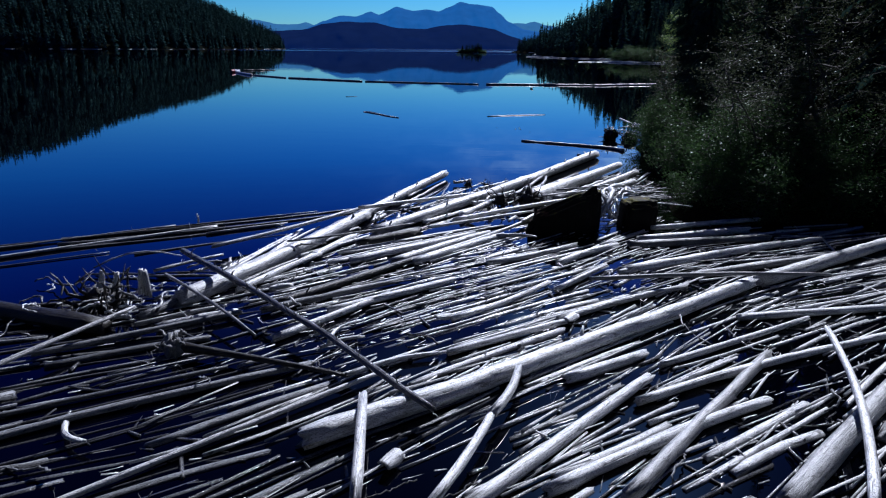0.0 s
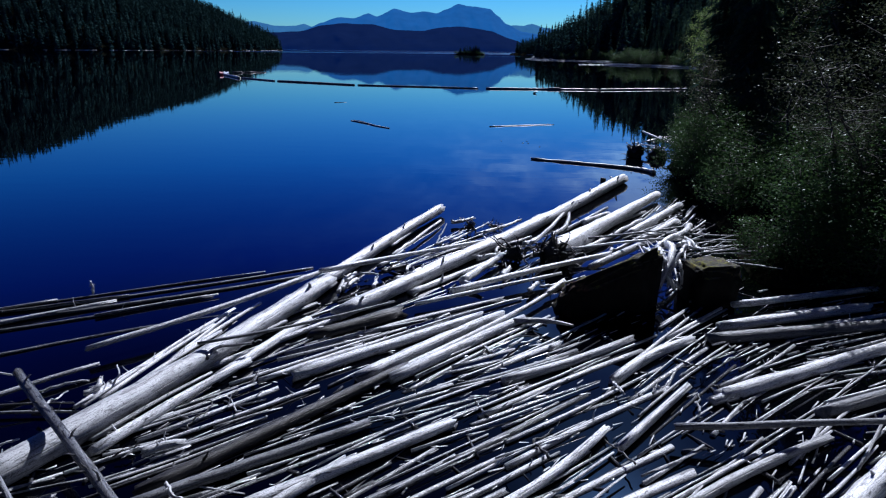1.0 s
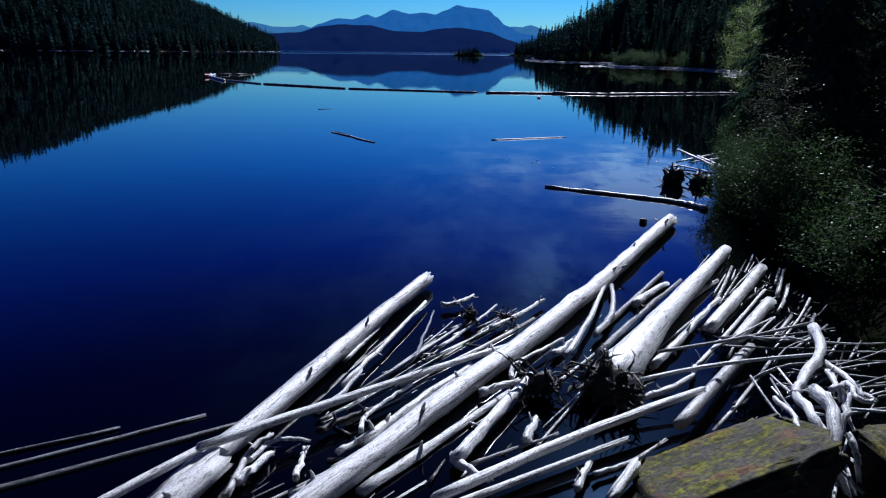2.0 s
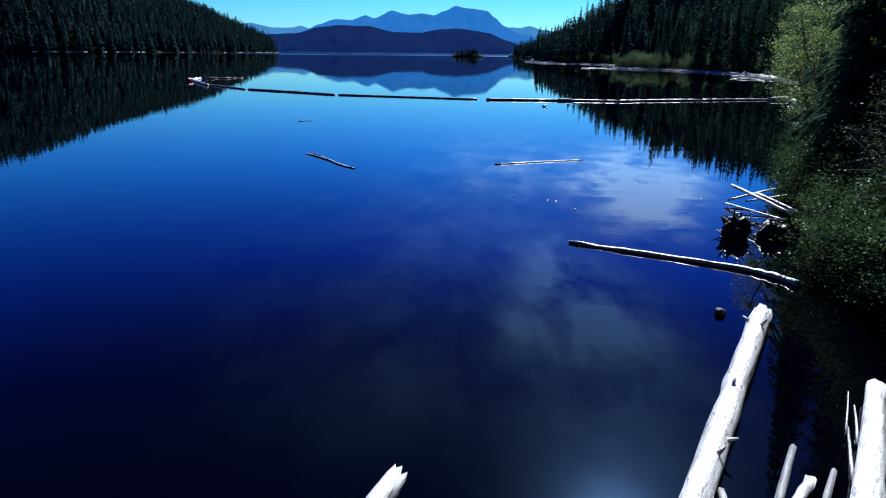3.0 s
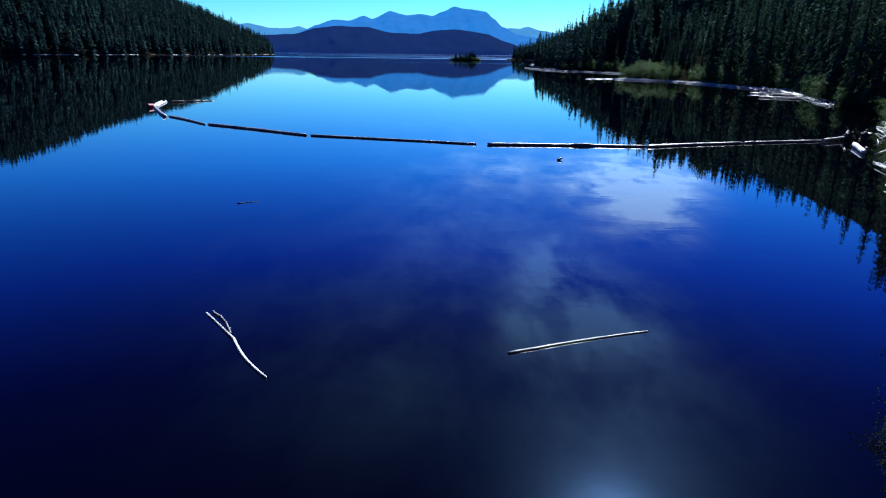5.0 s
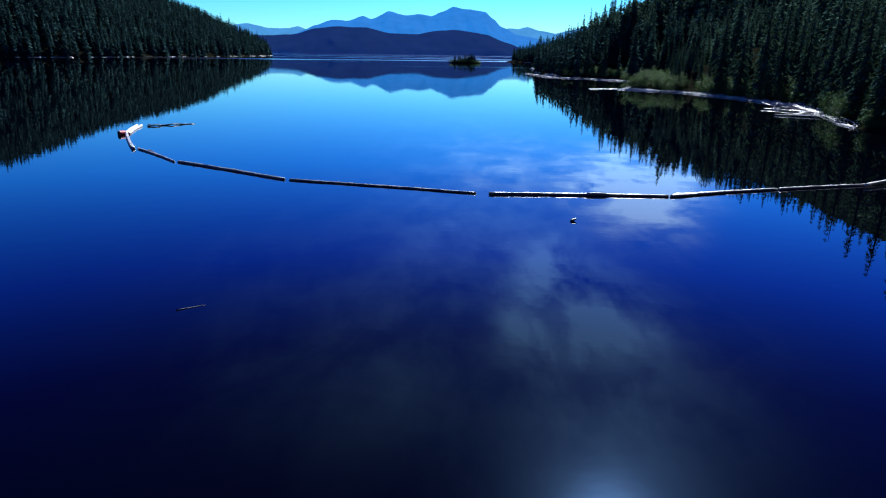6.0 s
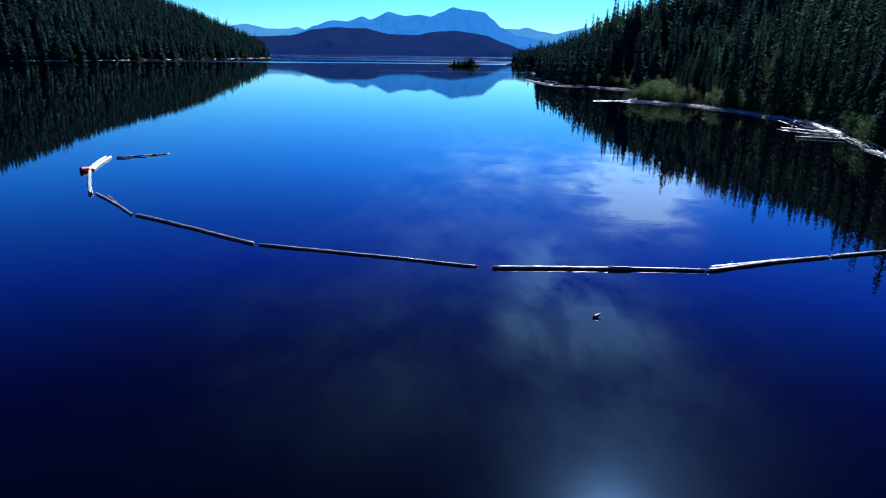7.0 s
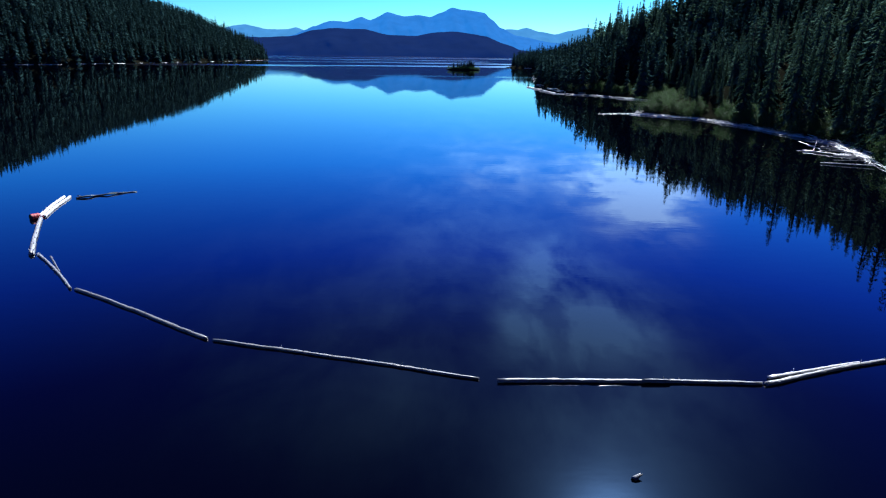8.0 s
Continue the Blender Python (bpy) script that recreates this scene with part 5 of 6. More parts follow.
for k in range(18):
    crooked(rnd.uniform(-7.6, -5.2), rnd.uniform(9.7, 11.6), rnd.uniform(0.1, 0.3), rnd.uniform(0.5, 1.3), rnd.uniform(0.022, 0.05), (PALE, GREY, BLEACHED)[k % 3], "thin curled root torn from the rotted stump", rnd, 0.9)
for k in range(34):
    x = rnd.uniform(-4.5, 6.0)
    crooked(x, rnd.uniform(5.5, 15.0), rnd.uniform(0.08, 0.2), rnd.uniform(0.3, 0.9), rnd.uniform(0.018, 0.036), (DARK, GREY, BLEACHED)[k % 3], "small crooked twig caught on top of the logs", rnd, 0.5)
del taken[-52:]


# ---------------------------------------------------------------- log jam: the crowd between
JAM = [(-15, 2), (-15, 9.6), (-9, 10.4), (-4.6, 11.4), (-2.6, 13.6), (-2.3, 16.0), (-1.3, 18.2), (0.2, 20.9), (1.9, 21.5), (4.6, 22.8), (6.8, 24.9), (8.2, 24.8),
       (7.5, 21), (6.3, 16.9), (9, 16.4), (13, 17.0), (19, 16.8), (19, -7), (-15, -7)]
POOLS = [(2.5, 17.6, 0.8), (1.5, 17.9, 0.5), (3.0, 21.2, 0.95), (4.3, 22.9, 1.0), (2.0, 20.2, 0.6), (4.4, 19.6, 0.6), (5.3, 24.0, 0.6), (3.1, 14.85, 0.5), (2.7, 15.2, 0.5), (3.6, 15.2, 0.5), (5.2, 15.75, 0.5), (2.2, 14.6, 0.25), (3.15, 14.4, 0.3), (3.2, 15.1, 0.6), (2.6, 15.7, 0.5), (3.8, 15.5, 0.4), (-2.3, 12.9, 0.8), (-0.55, 9.4, 0.55), (4.7, 9.75, 0.7), (0.3, 16.3, 0.6), (2.1, 7.6, 0.45), (-0.2, 6.0, 0.4), (3.1, 9.2, 0.35), (4.9, 13.4, 0.3), (-5.5, 6.2, 0.6)]


def in_jam(x, y):
    inside = False
    for (x0, y0), (x1, y1) in zip(JAM, JAM[1:] + JAM[:1]):
        if (y0 > y) != (y1 > y) and x < (x1 - x0) * (y - y0) / (y1 - y0) + x0:
            inside = not inside
    return inside


def grain_of_jam(x, y):
    """The heading in which the poles lie, in degrees from +X."""
    a = 39 + 5 * math.sin(x * 0.7 + y * 0.35) + 4 * math.sin(y * 0.9 - x * 0.3)
    a += 14 * min(1, max(0, (y - 15) / 4)) + 6 * math.exp(-((x - 2) / 2) ** 2 - ((y - 14) / 2.5) ** 2)
    a -= 15 * min(1, max(0, (x - 4.5) / 2)) * min(1, max(0, (y - 8.5) / 2)) * (1 if y < 18 else 0)
    a -= 10 * min(1, max(0, (-2.5 - x) / 2))
    return a


def open_patch(x, y):
    """Whether a loose piece is left out here: the outer jam lies open, most of all behind the long log."""
    if y < 15.4 or x > 6.2:
        return False
    behind = (x + 1.75) * 12.47 - (y - 15.25) * 8.59
    if behind > 3.0 and y < 25 and x < 4.2 + 0.3 * (y - 18):
        return rnd.random() < 0.94
    return rnd.random() < 0.6


def clear_of(x0, y0, x1, y1, r, slack):
    """Whether a pole would lie clear of those already there (checked along its length)."""
    if not taken:
        return True
    t = np.array(taken)
    s = np.linspace(0.04, 0.96, 9)[:, None]
    px, py = x0 + (x1 - x0) * s, y0 + (y1 - y0) * s
    dx, dy = t[:, 2] - t[:, 0], t[:, 3] - t[:, 1]
    u = np.clip(((px - t[:, 0]) * dx + (py - t[:, 1]) * dy) / (dx * dx + dy * dy + 1e-9), 0, 1)
    d = np.hypot(px - t[:, 0] - u * dx, py - t[:, 1] - u * dy)
    return bool((d > (r + t[:, 4]) * slack).all())


def crowd(tries, limit, dias, lengths, slack, jitter, box, build):
    made = 0
    for k in range(tries):
        x, y = rnd.uniform(box[0], box[1]), rnd.uniform(box[2], box[3])
        dia, ln = rnd.uniform(*dias), rnd.uniform(*lengths)
        a = radians(grain_of_jam(x, y) + rnd.normal(0, jitter))
        hx, hy = math.cos(a) * ln / 2, math.sin(a) * ln / 2
        if not (in_jam(x, y) and in_jam(x + hx, y + hy) and in_jam(x - hx, y - hy)):
            continue
        if any((x - u) ** 2 + (y - v) ** 2 < q * q for u, v, q in POOLS) or open_patch(x, y):
            continue
        if not clear_of(x - hx, y - hy, x + hx, y + hy, dia / 2, slack):
            continue
        taken.append((x - hx, y - hy, x + hx, y + hy, dia / 2))
        build(x, y, hx, hy, dia)
        made += 1
        if made == limit:
            break
    return made


def lone_log(x, y, hx, hy, dia):
    tone = rnd.random()
    left = x + 0.5 * y < 2.2 and y < 10
    mat = GREY if tone < (0.8 if left else 0.1) else (BLEACHED if tone > (0.95 if left else 0.72) else PALE)
    flip = 1 if rnd.random() < 0.5 else -1
    z = dia * rnd.uniform(-0.28, 0.08)
    driftwood_log((x - flip * hx, y - flip * hy, z + rnd.normal(0, 0.02)), (x + flip * hx, y + flip * hy, z + rnd.normal(0, 0.02)), dia, dia * rnd.uniform(0.6, 0.95),
                  mat=mat, bow=rnd.normal(0, 0.045), sides=10, stubs=int(rnd.integers(0, 3)),
                  label={GREY: "damp grey log afloat in the jam", BLEACHED: "bleached log afloat in the jam", PALE: "weathered grey barkless log afloat in the jam"}[mat])


BOX = (-9, 11, 4.0, 25)
crowd(9000, 26, (0.11, 0.17), (1.6, 3.4), 1.02, 5, (0.5, 7.5, 4.6, 9.0), lone_log)
crowd(5200, 20, (0.13, 0.18), (2.0, 4.6), 1.1, 5, BOX, lone_log)
crowd(16000, 150, (0.06, 0.115), (1.8, 4.8), 0.97, 5, BOX, lone_log)


def lone_pole(x, y, hx, hy, dia):
    """One of the long thin poles: damp and dark in the west of the jam, bleached elsewhere."""
    damp = x + 0.5 * y + rnd.normal(0, 0.8) < 2.4 and y < 11 or rnd.random() < 0.12
    mat = DARK_POLE if damp else PALE if rnd.random() < 0.6 else BLEACHED
    flip = 1 if rnd.random() < 0.5 else -1
    z = dia * rnd.uniform(-0.25, 0.15) + (0.0 if damp else rnd.uniform(0, 0.05))
    driftwood_log((x - flip * hx, y - flip * hy, z), (x + flip * hx, y + flip * hy, z + rnd.normal(0, 0.015)), dia, dia * rnd.uniform(0.5, 0.85), mat=mat, bow=rnd.normal(0, 0.03) * math.hypot(hx, hy),
                  name="driftwood_pole", category="pole", group="long poles in the jam", sides=8, stubs=int(rnd.integers(0, 3)), label={DARK_POLE: "long thin damp dark pole low in the water", BLEACHED: "long thin bleached pole packed in the jam",
                                                                                   PALE: "long thin weathered grey pole packed in the jam"}[mat])


crowd(30000, 420, (0.035, 0.08), (2.6, 6.5), 0.93, 3, (-9, 11, 4.5, 22), lone_pole)


def into(heap, sides, lift):
    def build(x, y, hx, hy, dia):
        n = max(4, int(math.hypot(hx, hy) * 3))
        z = dia * rnd.uniform(-0.3, 0.12) + rnd.uniform(0, lift)
        pts = bent((x - hx, y - hy, z + rnd.normal(0, 0.015)), (x + hx, y + hy, z + rnd.normal(0, 0.015)), 0, rnd.normal(0, 0.014) * math.hypot(hx, hy), n, rnd)
        tube(heap, pts, np.linspace(dia / 2, dia * rnd.uniform(0.2, 0.45), n), sides, 0.06, dia * 0.25, rnd)
    return build


poles, damp_poles = Heap(), Heap()


def either(x, y, hx, hy, dia):
    """Damp dark poles low in the water in the west of the jam, bleached ones elsewhere."""
    damp = x + 0.5 * y + rnd.normal(0, 0.8) < 2.4 and y < 11 or rnd.random() < 0.15
    into(damp_poles if damp else poles, 7, 0.01 if damp else 0.05)(x, y, hx, hy, dia)


crowd(48000, 1150, (0.03, 0.085), (0.9, 3.8), 0.93, 5, (-9, 11, 4.5, 25), either)
crowd(9000, 260, (0.1, 0.25), (1.5, 4.0), 0.9, 8, (-14, 18, -6, 17), into(poles, 7, 0.03))
tagged(new("driftwood_poles", poles.mesh("driftwood_poles", PALE_MIX)), "thin weathered poles packed between the larger logs", "driftwood", kind="stuff")
tagged(new("damp_poles", damp_poles.mesh("damp_poles", DARK_MIX)), "thin damp dark poles low in the water", "driftwood", kind="stuff")
sticks = Heap()
taken = []
for k in range(1000):
    x, y = rnd.uniform(-8, 10), rnd.uniform(4, 25)
    if not in_jam(x, y) or open_patch(x, y):
        continue
    if (x + 0.5 * y < 2.2 and y < 10 and rnd.random() < 0.7) or any((x - u) ** 2 + (y - v) ** 2 < q * q for u, v, q in POOLS):
        continue
    dia, ln = rnd.uniform(0.02, 0.055), rnd.uniform(0.3, 1.7)
    a = radians(grain_of_jam(x, y) + rnd.normal(0, 7 if rnd.random() < 0.97 else 45))
    into(sticks, 5, 0.07)(x, y, math.cos(a) * ln / 2, math.sin(a) * ln / 2, dia)
tagged(new("driftwood_sticks", sticks.mesh("driftwood_sticks", PALE_MIX)), "short sticks and splinters strewn over the jam", "driftwood", kind="stuff")
splinters = Heap()
for k in range(3200):
    x, y = rnd.uniform(-7, 9), rnd.uniform(4.6, 23)
    if not in_jam(x, y) or open_patch(x, y) or (x + 0.5 * y < 2.2 and y < 10.5 and rnd.random() < 0.85):
        continue
    dia, ln = rnd.uniform(0.012, 0.032), rnd.uniform(0.05, 0.28)
    a = radians(grain_of_jam(x, y) + rnd.normal(0, 12))
    into(splinters, 4, 0.04)(x, y, math.cos(a) * ln / 2, math.sin(a) * ln / 2, dia)
tagged(new("wood_splinters", splinters.mesh("wood_splinters", BLEACHED_MIX)), "fine pale splinters and chips afloat between the logs", "driftwood", kind="stuff")
scraps = Heap()
for k in range(900):
    x, y = rnd.uniform(-9, 9), rnd.uniform(4.5, 24)
    if not in_jam(x, y) or open_patch(x, y):
        continue
    dia, ln = rnd.uniform(0.02, 0.07), rnd.uniform(0.1, 0.6)
    a = rnd.uniform(0, np.pi)
    into(scraps, 5, 0.02)(x, y, math.cos(a) * ln / 2, math.sin(a) * ln / 2, dia)
tagged(new("bark_scraps", scraps.mesh("bark_scraps", DARK_MIX)), "dark wet bark scraps afloat between the logs", "driftwood", kind="stuff")

# poles and scraps along the western edge of the jam, round the rotted stump
for p, q, dia, mat, note in (
    ((-13.2, 11.2, 0.03), (-6.09, 15.94, 0.05), 0.1, PALE, "pale grey pole afloat at the open edge"),
    ((-14.0, 11.7, 0.03), (-7.23, 15.97, 0.05), 0.06, GREY, "slim dark pole half sunk at the open edge"),
    ((-14.2, 12.4, 0.03), (-6.0, 16.24, 0.05), 0.05, DARK_POLE, "slim dark pole half sunk at the open edge"),
    ((-6.14, 15.27, 0.05), (-4.29, 16.33, 0.05), 0.05, PALE, "thin pale pole half sunk in open water"),
    ((-6.13, 12.25, 0.12), (-5.05, 13.37, 0.12), 0.08, PALE, "pale pole lying by the thick log"),
    ((-4.74, 12.2, 0.12), (-4.21, 13.7, 0.12), 0.07, BLEACHED, "bleached pole alongside the thick log"),
    ((-4.66, 12.23, 0.12), (-3.69, 15.48, 0.12), 0.07, BLEACHED, "bleached pole alongside the thick log"),
    ((-4.5, 12.4, 0.12), (-3.83, 14.81, 0.12), 0.07, BLEACHED, "bleached pole alongside the thick log"),
    ((-4.69, 12.51, 0.12), (-4.23, 13.47, 0.12), 0.07, BLEACHED, "bleached pole alongside the thick log"),
    ((-4.3, 12.46, 0.12), (-3.61, 14.53, 0.12), 0.07, BLEACHED, "bleached pole alongside the thick log"),
    ((-4.02, 11.3, 0.1), (-2.86, 13.56, 0.1), 0.14, BLEACHED, "bleached pole in front of the thick log"),
    ((-4.16, 11.53, 0.1), (-3.29, 13.18, 0.1), 0.06, PALE, "pale pole in front of the thick log"),
    ((-6.22, 12.08, 0.06), (-4.65, 12.18, 0.06), 0.05, GREY, "thin damp pole lying by the rotted stump"),
    ((-6.11, 12.28, 0.05), (-4.89, 12.41, 0.05), 0.04, DARK_POLE, "thin dark pole lying by the rotted stump"),
    ((-7.53, 12.16, 0.06), (-6.1, 12.19, 0.06), 0.05, GREY, "thin damp pole behind the rotted stump"),
    ((-6.58, 10.78, 0.1), (-5.52, 11.23, 0.1), 0.06, GREY, "thin damp pole lying by the rotted stump"),
    ((-5.36, 9.95, 0.08), (-4.62, 11.09, 0.16), 0.17, GREY, "broken grey log with a sawn face"),
    ((-4.91, 9.66, 0.06), (-3.76, 10.35, 0.06), 0.14, PALE, "smooth grey pole low among the logs"),
    ((-5.31, 9.69, 0.08), (-4.03, 10.55, 0.08), 0.09, PALE, "weathered pole low among the logs"),
    ((-6.01, 9.94, 0.08), (-5.55, 10.01, 0.08), 0.09, PALE, "short weathered pole low among the logs"),
    ((-3.38, 11.2, 0.16), (-2.99, 11.41, 0.16), 0.11, BLEACHED, "short white broken piece of wood"),
):
    driftwood_log(p, q, dia, dia * 0.8, mat=mat, sides=10, bow=0.04, stubs=2, name="driftwood_pole", label=note, category="pole", group="poles at the edge of the jam")
branch((-6.77, 16.37, 0.03), (-6.75, 16.37, 0.15), (-6.77, 16.37, 0.27), 0.05, BLEACHED, "short white peg of wood standing up from a sunken pole")
branch((-4.75, 12.5, 0.15), (-4.63, 12.61, 0.2), (-4.65, 12.74, 0.25), 0.08, BLEACHED, "crooked pale scrap of root among the debris")
branch((-5.48, 12.42, 0.15), (-5.12, 12.66, 0.2), (-4.87, 12.84, 0.15), 0.04, PALE, "crooked pale scrap of root among the debris")
branch((-5.09, 10.97, 0.15), (-5.11, 11.17, 0.2), (-4.88, 11.31, 0.25), 0.04, BLEACHED, "crooked pale scrap of root among the debris")
branch((-5.86, 10.26, 0.15), (-5.75, 10.3, 0.18), (-5.77, 10.46, 0.2), 0.05, BLEACHED, "crooked pale scrap of root among the debris")
branch((-6.22, 10.38, 0.15), (-6.08, 10.41, 0.2), (-6.12, 10.7, 0.15), 0.06, PALE, "crooked pale scrap of root among the debris")
branch((-5.19, 10.11, 0.15), (-5.12, 10.32, 0.2), (-5.24, 10.69, 0.25), (-5.21, 11.05, 0.15), 0.04, PALE, "crooked pale scrap of root among the debris")
branch((-3.4, 13.33, 0.25), (-3.34, 13.59, 0.3), (-2.88, 13.83, 0.25), 0.05, DARK_POLE, "crooked dark branch lying over the thick log")
branch((-2.83, 10.58, 0.25), (-2.71, 10.44, 0.2), (-2.59, 10.45, 0.15), 0.04, BLEACHED, "crooked pale scrap of root among the debris")
branch((-4.52, 12.79, 0.15), (-4.46, 12.86, 0.25), (-4.55, 12.99, 0.3), 0.03, PALE, "crooked pale scrap of root among the debris")
branch((-6.0, 10.04, 0.15), (-5.86, 9.95, 0.21), (-5.92, 10.13, 0.17), 0.03, PALE, "crooked pale scrap of root among the debris")
branch((-5.93, 10.8, 0.15), (-5.81, 10.76, 0.21), (-5.83, 10.91, 0.17), 0.04, BLEACHED, "crooked pale scrap of root among the debris")
branch((-5.87, 10.97, 0.15), (-5.78, 10.98, 0.21), (-5.78, 11.09, 0.17), 0.05, GREY, "crooked pale scrap of root among the debris")
branch((-5.72, 11.06, 0.15), (-5.57, 10.96, 0.21), (-5.62, 11.18, 0.17), 0.03, PALE, "crooked pale scrap of root among the debris")
branch((-5.63, 11.33, 0.15), (-5.51, 11.28, 0.21), (-5.53, 11.46, 0.17), 0.04, BLEACHED, "crooked pale scrap of root among the debris")
branch((-5.37, 10.65, 0.15), (-5.28, 10.65, 0.21), (-5.27, 10.76, 0.17), 0.05, GREY, "crooked pale scrap of root among the debris")
branch((-5.61, 10.41, 0.15), (-5.47, 10.32, 0.21), (-5.52, 10.51, 0.17), 0.03, PALE, "crooked pale scrap of root among the debris")
branch((-5.64, 9.98, 0.15), (-5.52, 9.93, 0.21), (-5.55, 10.07, 0.17), 0.04, BLEACHED, "crooked pale scrap of root among the debris")
branch((-5.72, 9.77, 0.15), (-5.63, 9.77, 0.21), (-5.63, 9.86, 0.17), 0.05, GREY, "crooked pale scrap of root among the debris")
branch((-5.14, 12.34, 0.15), (-4.99, 12.23, 0.21), (-5.02, 12.5, 0.17), 0.03, PALE, "crooked pale scrap of root among the debris")
branch((-5.22, 12.12, 0.15), (-5.1, 12.08, 0.21), (-5.1, 12.28, 0.17), 0.04, BLEACHED, "crooked pale scrap of root among the debris")
branch((-4.96, 11.16, 0.15), (-4.87, 11.17, 0.21), (-4.85, 11.28, 0.17), 0.05, GREY, "crooked pale scrap of root among the debris")
branch((-5.34, 10.34, 0.15), (-5.21, 10.25, 0.21), (-5.25, 10.44, 0.17), 0.03, PALE, "crooked pale scrap of root among the debris")
branch((-6.47, 10.79, 0.15), (-6.35, 10.75, 0.21), (-6.39, 10.9, 0.17), 0.04, BLEACHED, "crooked pale scrap of root among the debris")

# ---------------------------------------------------------------- afloat on the open water
afloat = branch((8.64, 29.62, 0.06), (8.42, 30.14, 0.05), (7.92, 30.68, 0.04), (6.78, 31.38, 0.03), (5.4, 32.1, 0.03), (4.10, 32.82, 0.03), 0.15, BLEACHED, "")
afloat.name = "driftwood_log"
tagged(afloat, "slim bleached log afloat with a bent flared butt", "log", "floating logs")
driftwood_log((6.16, 28.05, -0.2), (6.18, 28.07, 0.11), 0.22, 0.2, mat=DARK, sides=10, ragged=0.02, name="stump", label="dark waterlogged stump standing in the lake", group="stumps", category="stump")
driftwood_log((-6.11, 47.53, 0.02), (-4.6, 45.6, 0.03), 0.07, 0.09, mat=PALE, label="pale pole afloat on open water", group="floating logs")
driftwood_log((-4.65, 45.65, 0.03), (-3.18, 43.54, 0.02), 0.09, 0.07, mat=PALE, bow=-0.1, label="pale bent pole afloat on open water", group="floating logs")
driftwood_log((3.13, 45.01, 0.01), (7.49, 46.51, 0.01), 0.085, 0.06, mat=BLEACHED, bow=0.05, label="bleached pole afloat on open water", group="floating logs")
driftwood_log((-9.66, 62.07, 0.02), (-8.64, 62.68, 0.0), 0.05, 0.035, mat=GREY, label="short stick afloat on open water", group="floating logs")
driftwood_log((10.55, 77.5, 0.03), (10.85, 77.6, 0.18), 0.26, 0.1, mat=GREY, sides=9, name="wood_stub", label="grey pointed stub of wood bobbing upright", group="floating logs", category="stump")
for knots, dia in ((((-39.8, 126.8, 0.05), (-38.9, 127.3, 0.18), (-38.1, 128.2, 0.06), (-37.0, 128.7, 0.16), (-36.0, 129.8, 0.05), (-34.6, 130.7, 0.03)), 0.2),
                   (((-39.9, 127.3, 0.25), (-39.2, 127.4, 0.1), (-38.4, 127.6, 0.22)), 0.12), (((-37.6, 128.2, 0.1), (-36.7, 129.4, 0.2), (-35.7, 129.6, 0.06)), 0.1)):
    branch(*knots, dia, GREY, "crooked grey limb of a sunken tree top")
branch((-5.95, 47.65, 0.03), (-5.35, 46.95, 0.05), (-4.85, 46.0, 0.03), 0.05, PALE, "thin pale fork of a pole afloat")

for x, y in ((3.27, 38.47), (4.68, 38.49), (4.33, 37.83), (4.6, 37.72), (5.06, 36.52), (10.04, 38.38)):
    a, ln = rnd.uniform(0, 3.1), rnd.uniform(0.04, 0.08)
    driftwood_log((x, y, 0.01), (x + ln * math.cos(a), y + ln * math.sin(a), 0.02), 0.035, 0.025, mat=BLEACHED, sides=7, name="wood_chip", label="tiny pale chip of wood afloat on the lake", group="floating chips", category="wood chip")

BOOM = "boom logs"
for p, q, dia, mat, note in (((-31.59, 106.16, 0.1), (-24.50, 98.32, 0.1), 0.3, GREY, "grey boom log, weathered along its top"),
                             ((-23.93, 98.11, 0.1), (-11.72, 90.26, 0.1), 0.34, GREY, "grey boom log, weathered along its top"),
                             ((-11.20, 90.03, 0.08), (4.56, 85.63, 0.08), 0.26, GREY, "slender grey boom log low in the water"),
                             ((5.64, 85.41, 0.1), (19.81, 85.28, 0.1), 0.31, GREY, "grey boom log with a tapered end"),
                             ((20.06, 85.22, 0.1), (30.1, 88.4, 0.1), 0.34, GREY, "grey boom log with a pale pole beside it"),
                             ((30.4, 88.5, 0.1), (40.2, 91.0, 0.1), 0.33, GREY, "grey boom log reaching the shore"),
                             ((-32.06, 105.99, 0.14), (-38.36, 117.62, 0.14), 0.52, BLEACHED, "bright bleached boom log at the boom's end"),
                             ((-38.9, 118.4, 0.14), (-41.5, 127.4, 0.14), 0.44, BLEACHED, "bright bleached log lashed to its neighbour"),
                             ((-38.4, 118.3, 0.14), (-40.9, 127.5, 0.14), 0.42, BLEACHED, "bright bleached log lashed to its neighbour")):
    driftwood_log((*p[:2], p[2] * 0.6), (*q[:2], q[2] * 0.6), dia * 0.85, dia * 0.72, mat=mat, bow=0.12, sides=14, stubs=9, wobble=0.09, name="boom_log", label=note, group=BOOM)
driftwood_log((20.56, 85.95, 0.05), (26.78, 87.78, 0.05), 0.2, 0.17, mat=PALE, wobble=0.09, stubs=5, label="pale pole floating beside the boom log", group="floating logs")
driftwood_log((-30.2, 105.6, 0.03), (-27.3, 101.9, 0.03), 0.16, 0.1, mat=GREY, label="thin pole floating beside the boom log", group="floating logs")
driftwood_log((13.4, 85.36, 0.2), (14.9, 85.36, 0.2), 0.12, 0.1, mat=GREY, sides=8, label="short block of wood lying on the boom log", group="floating logs")


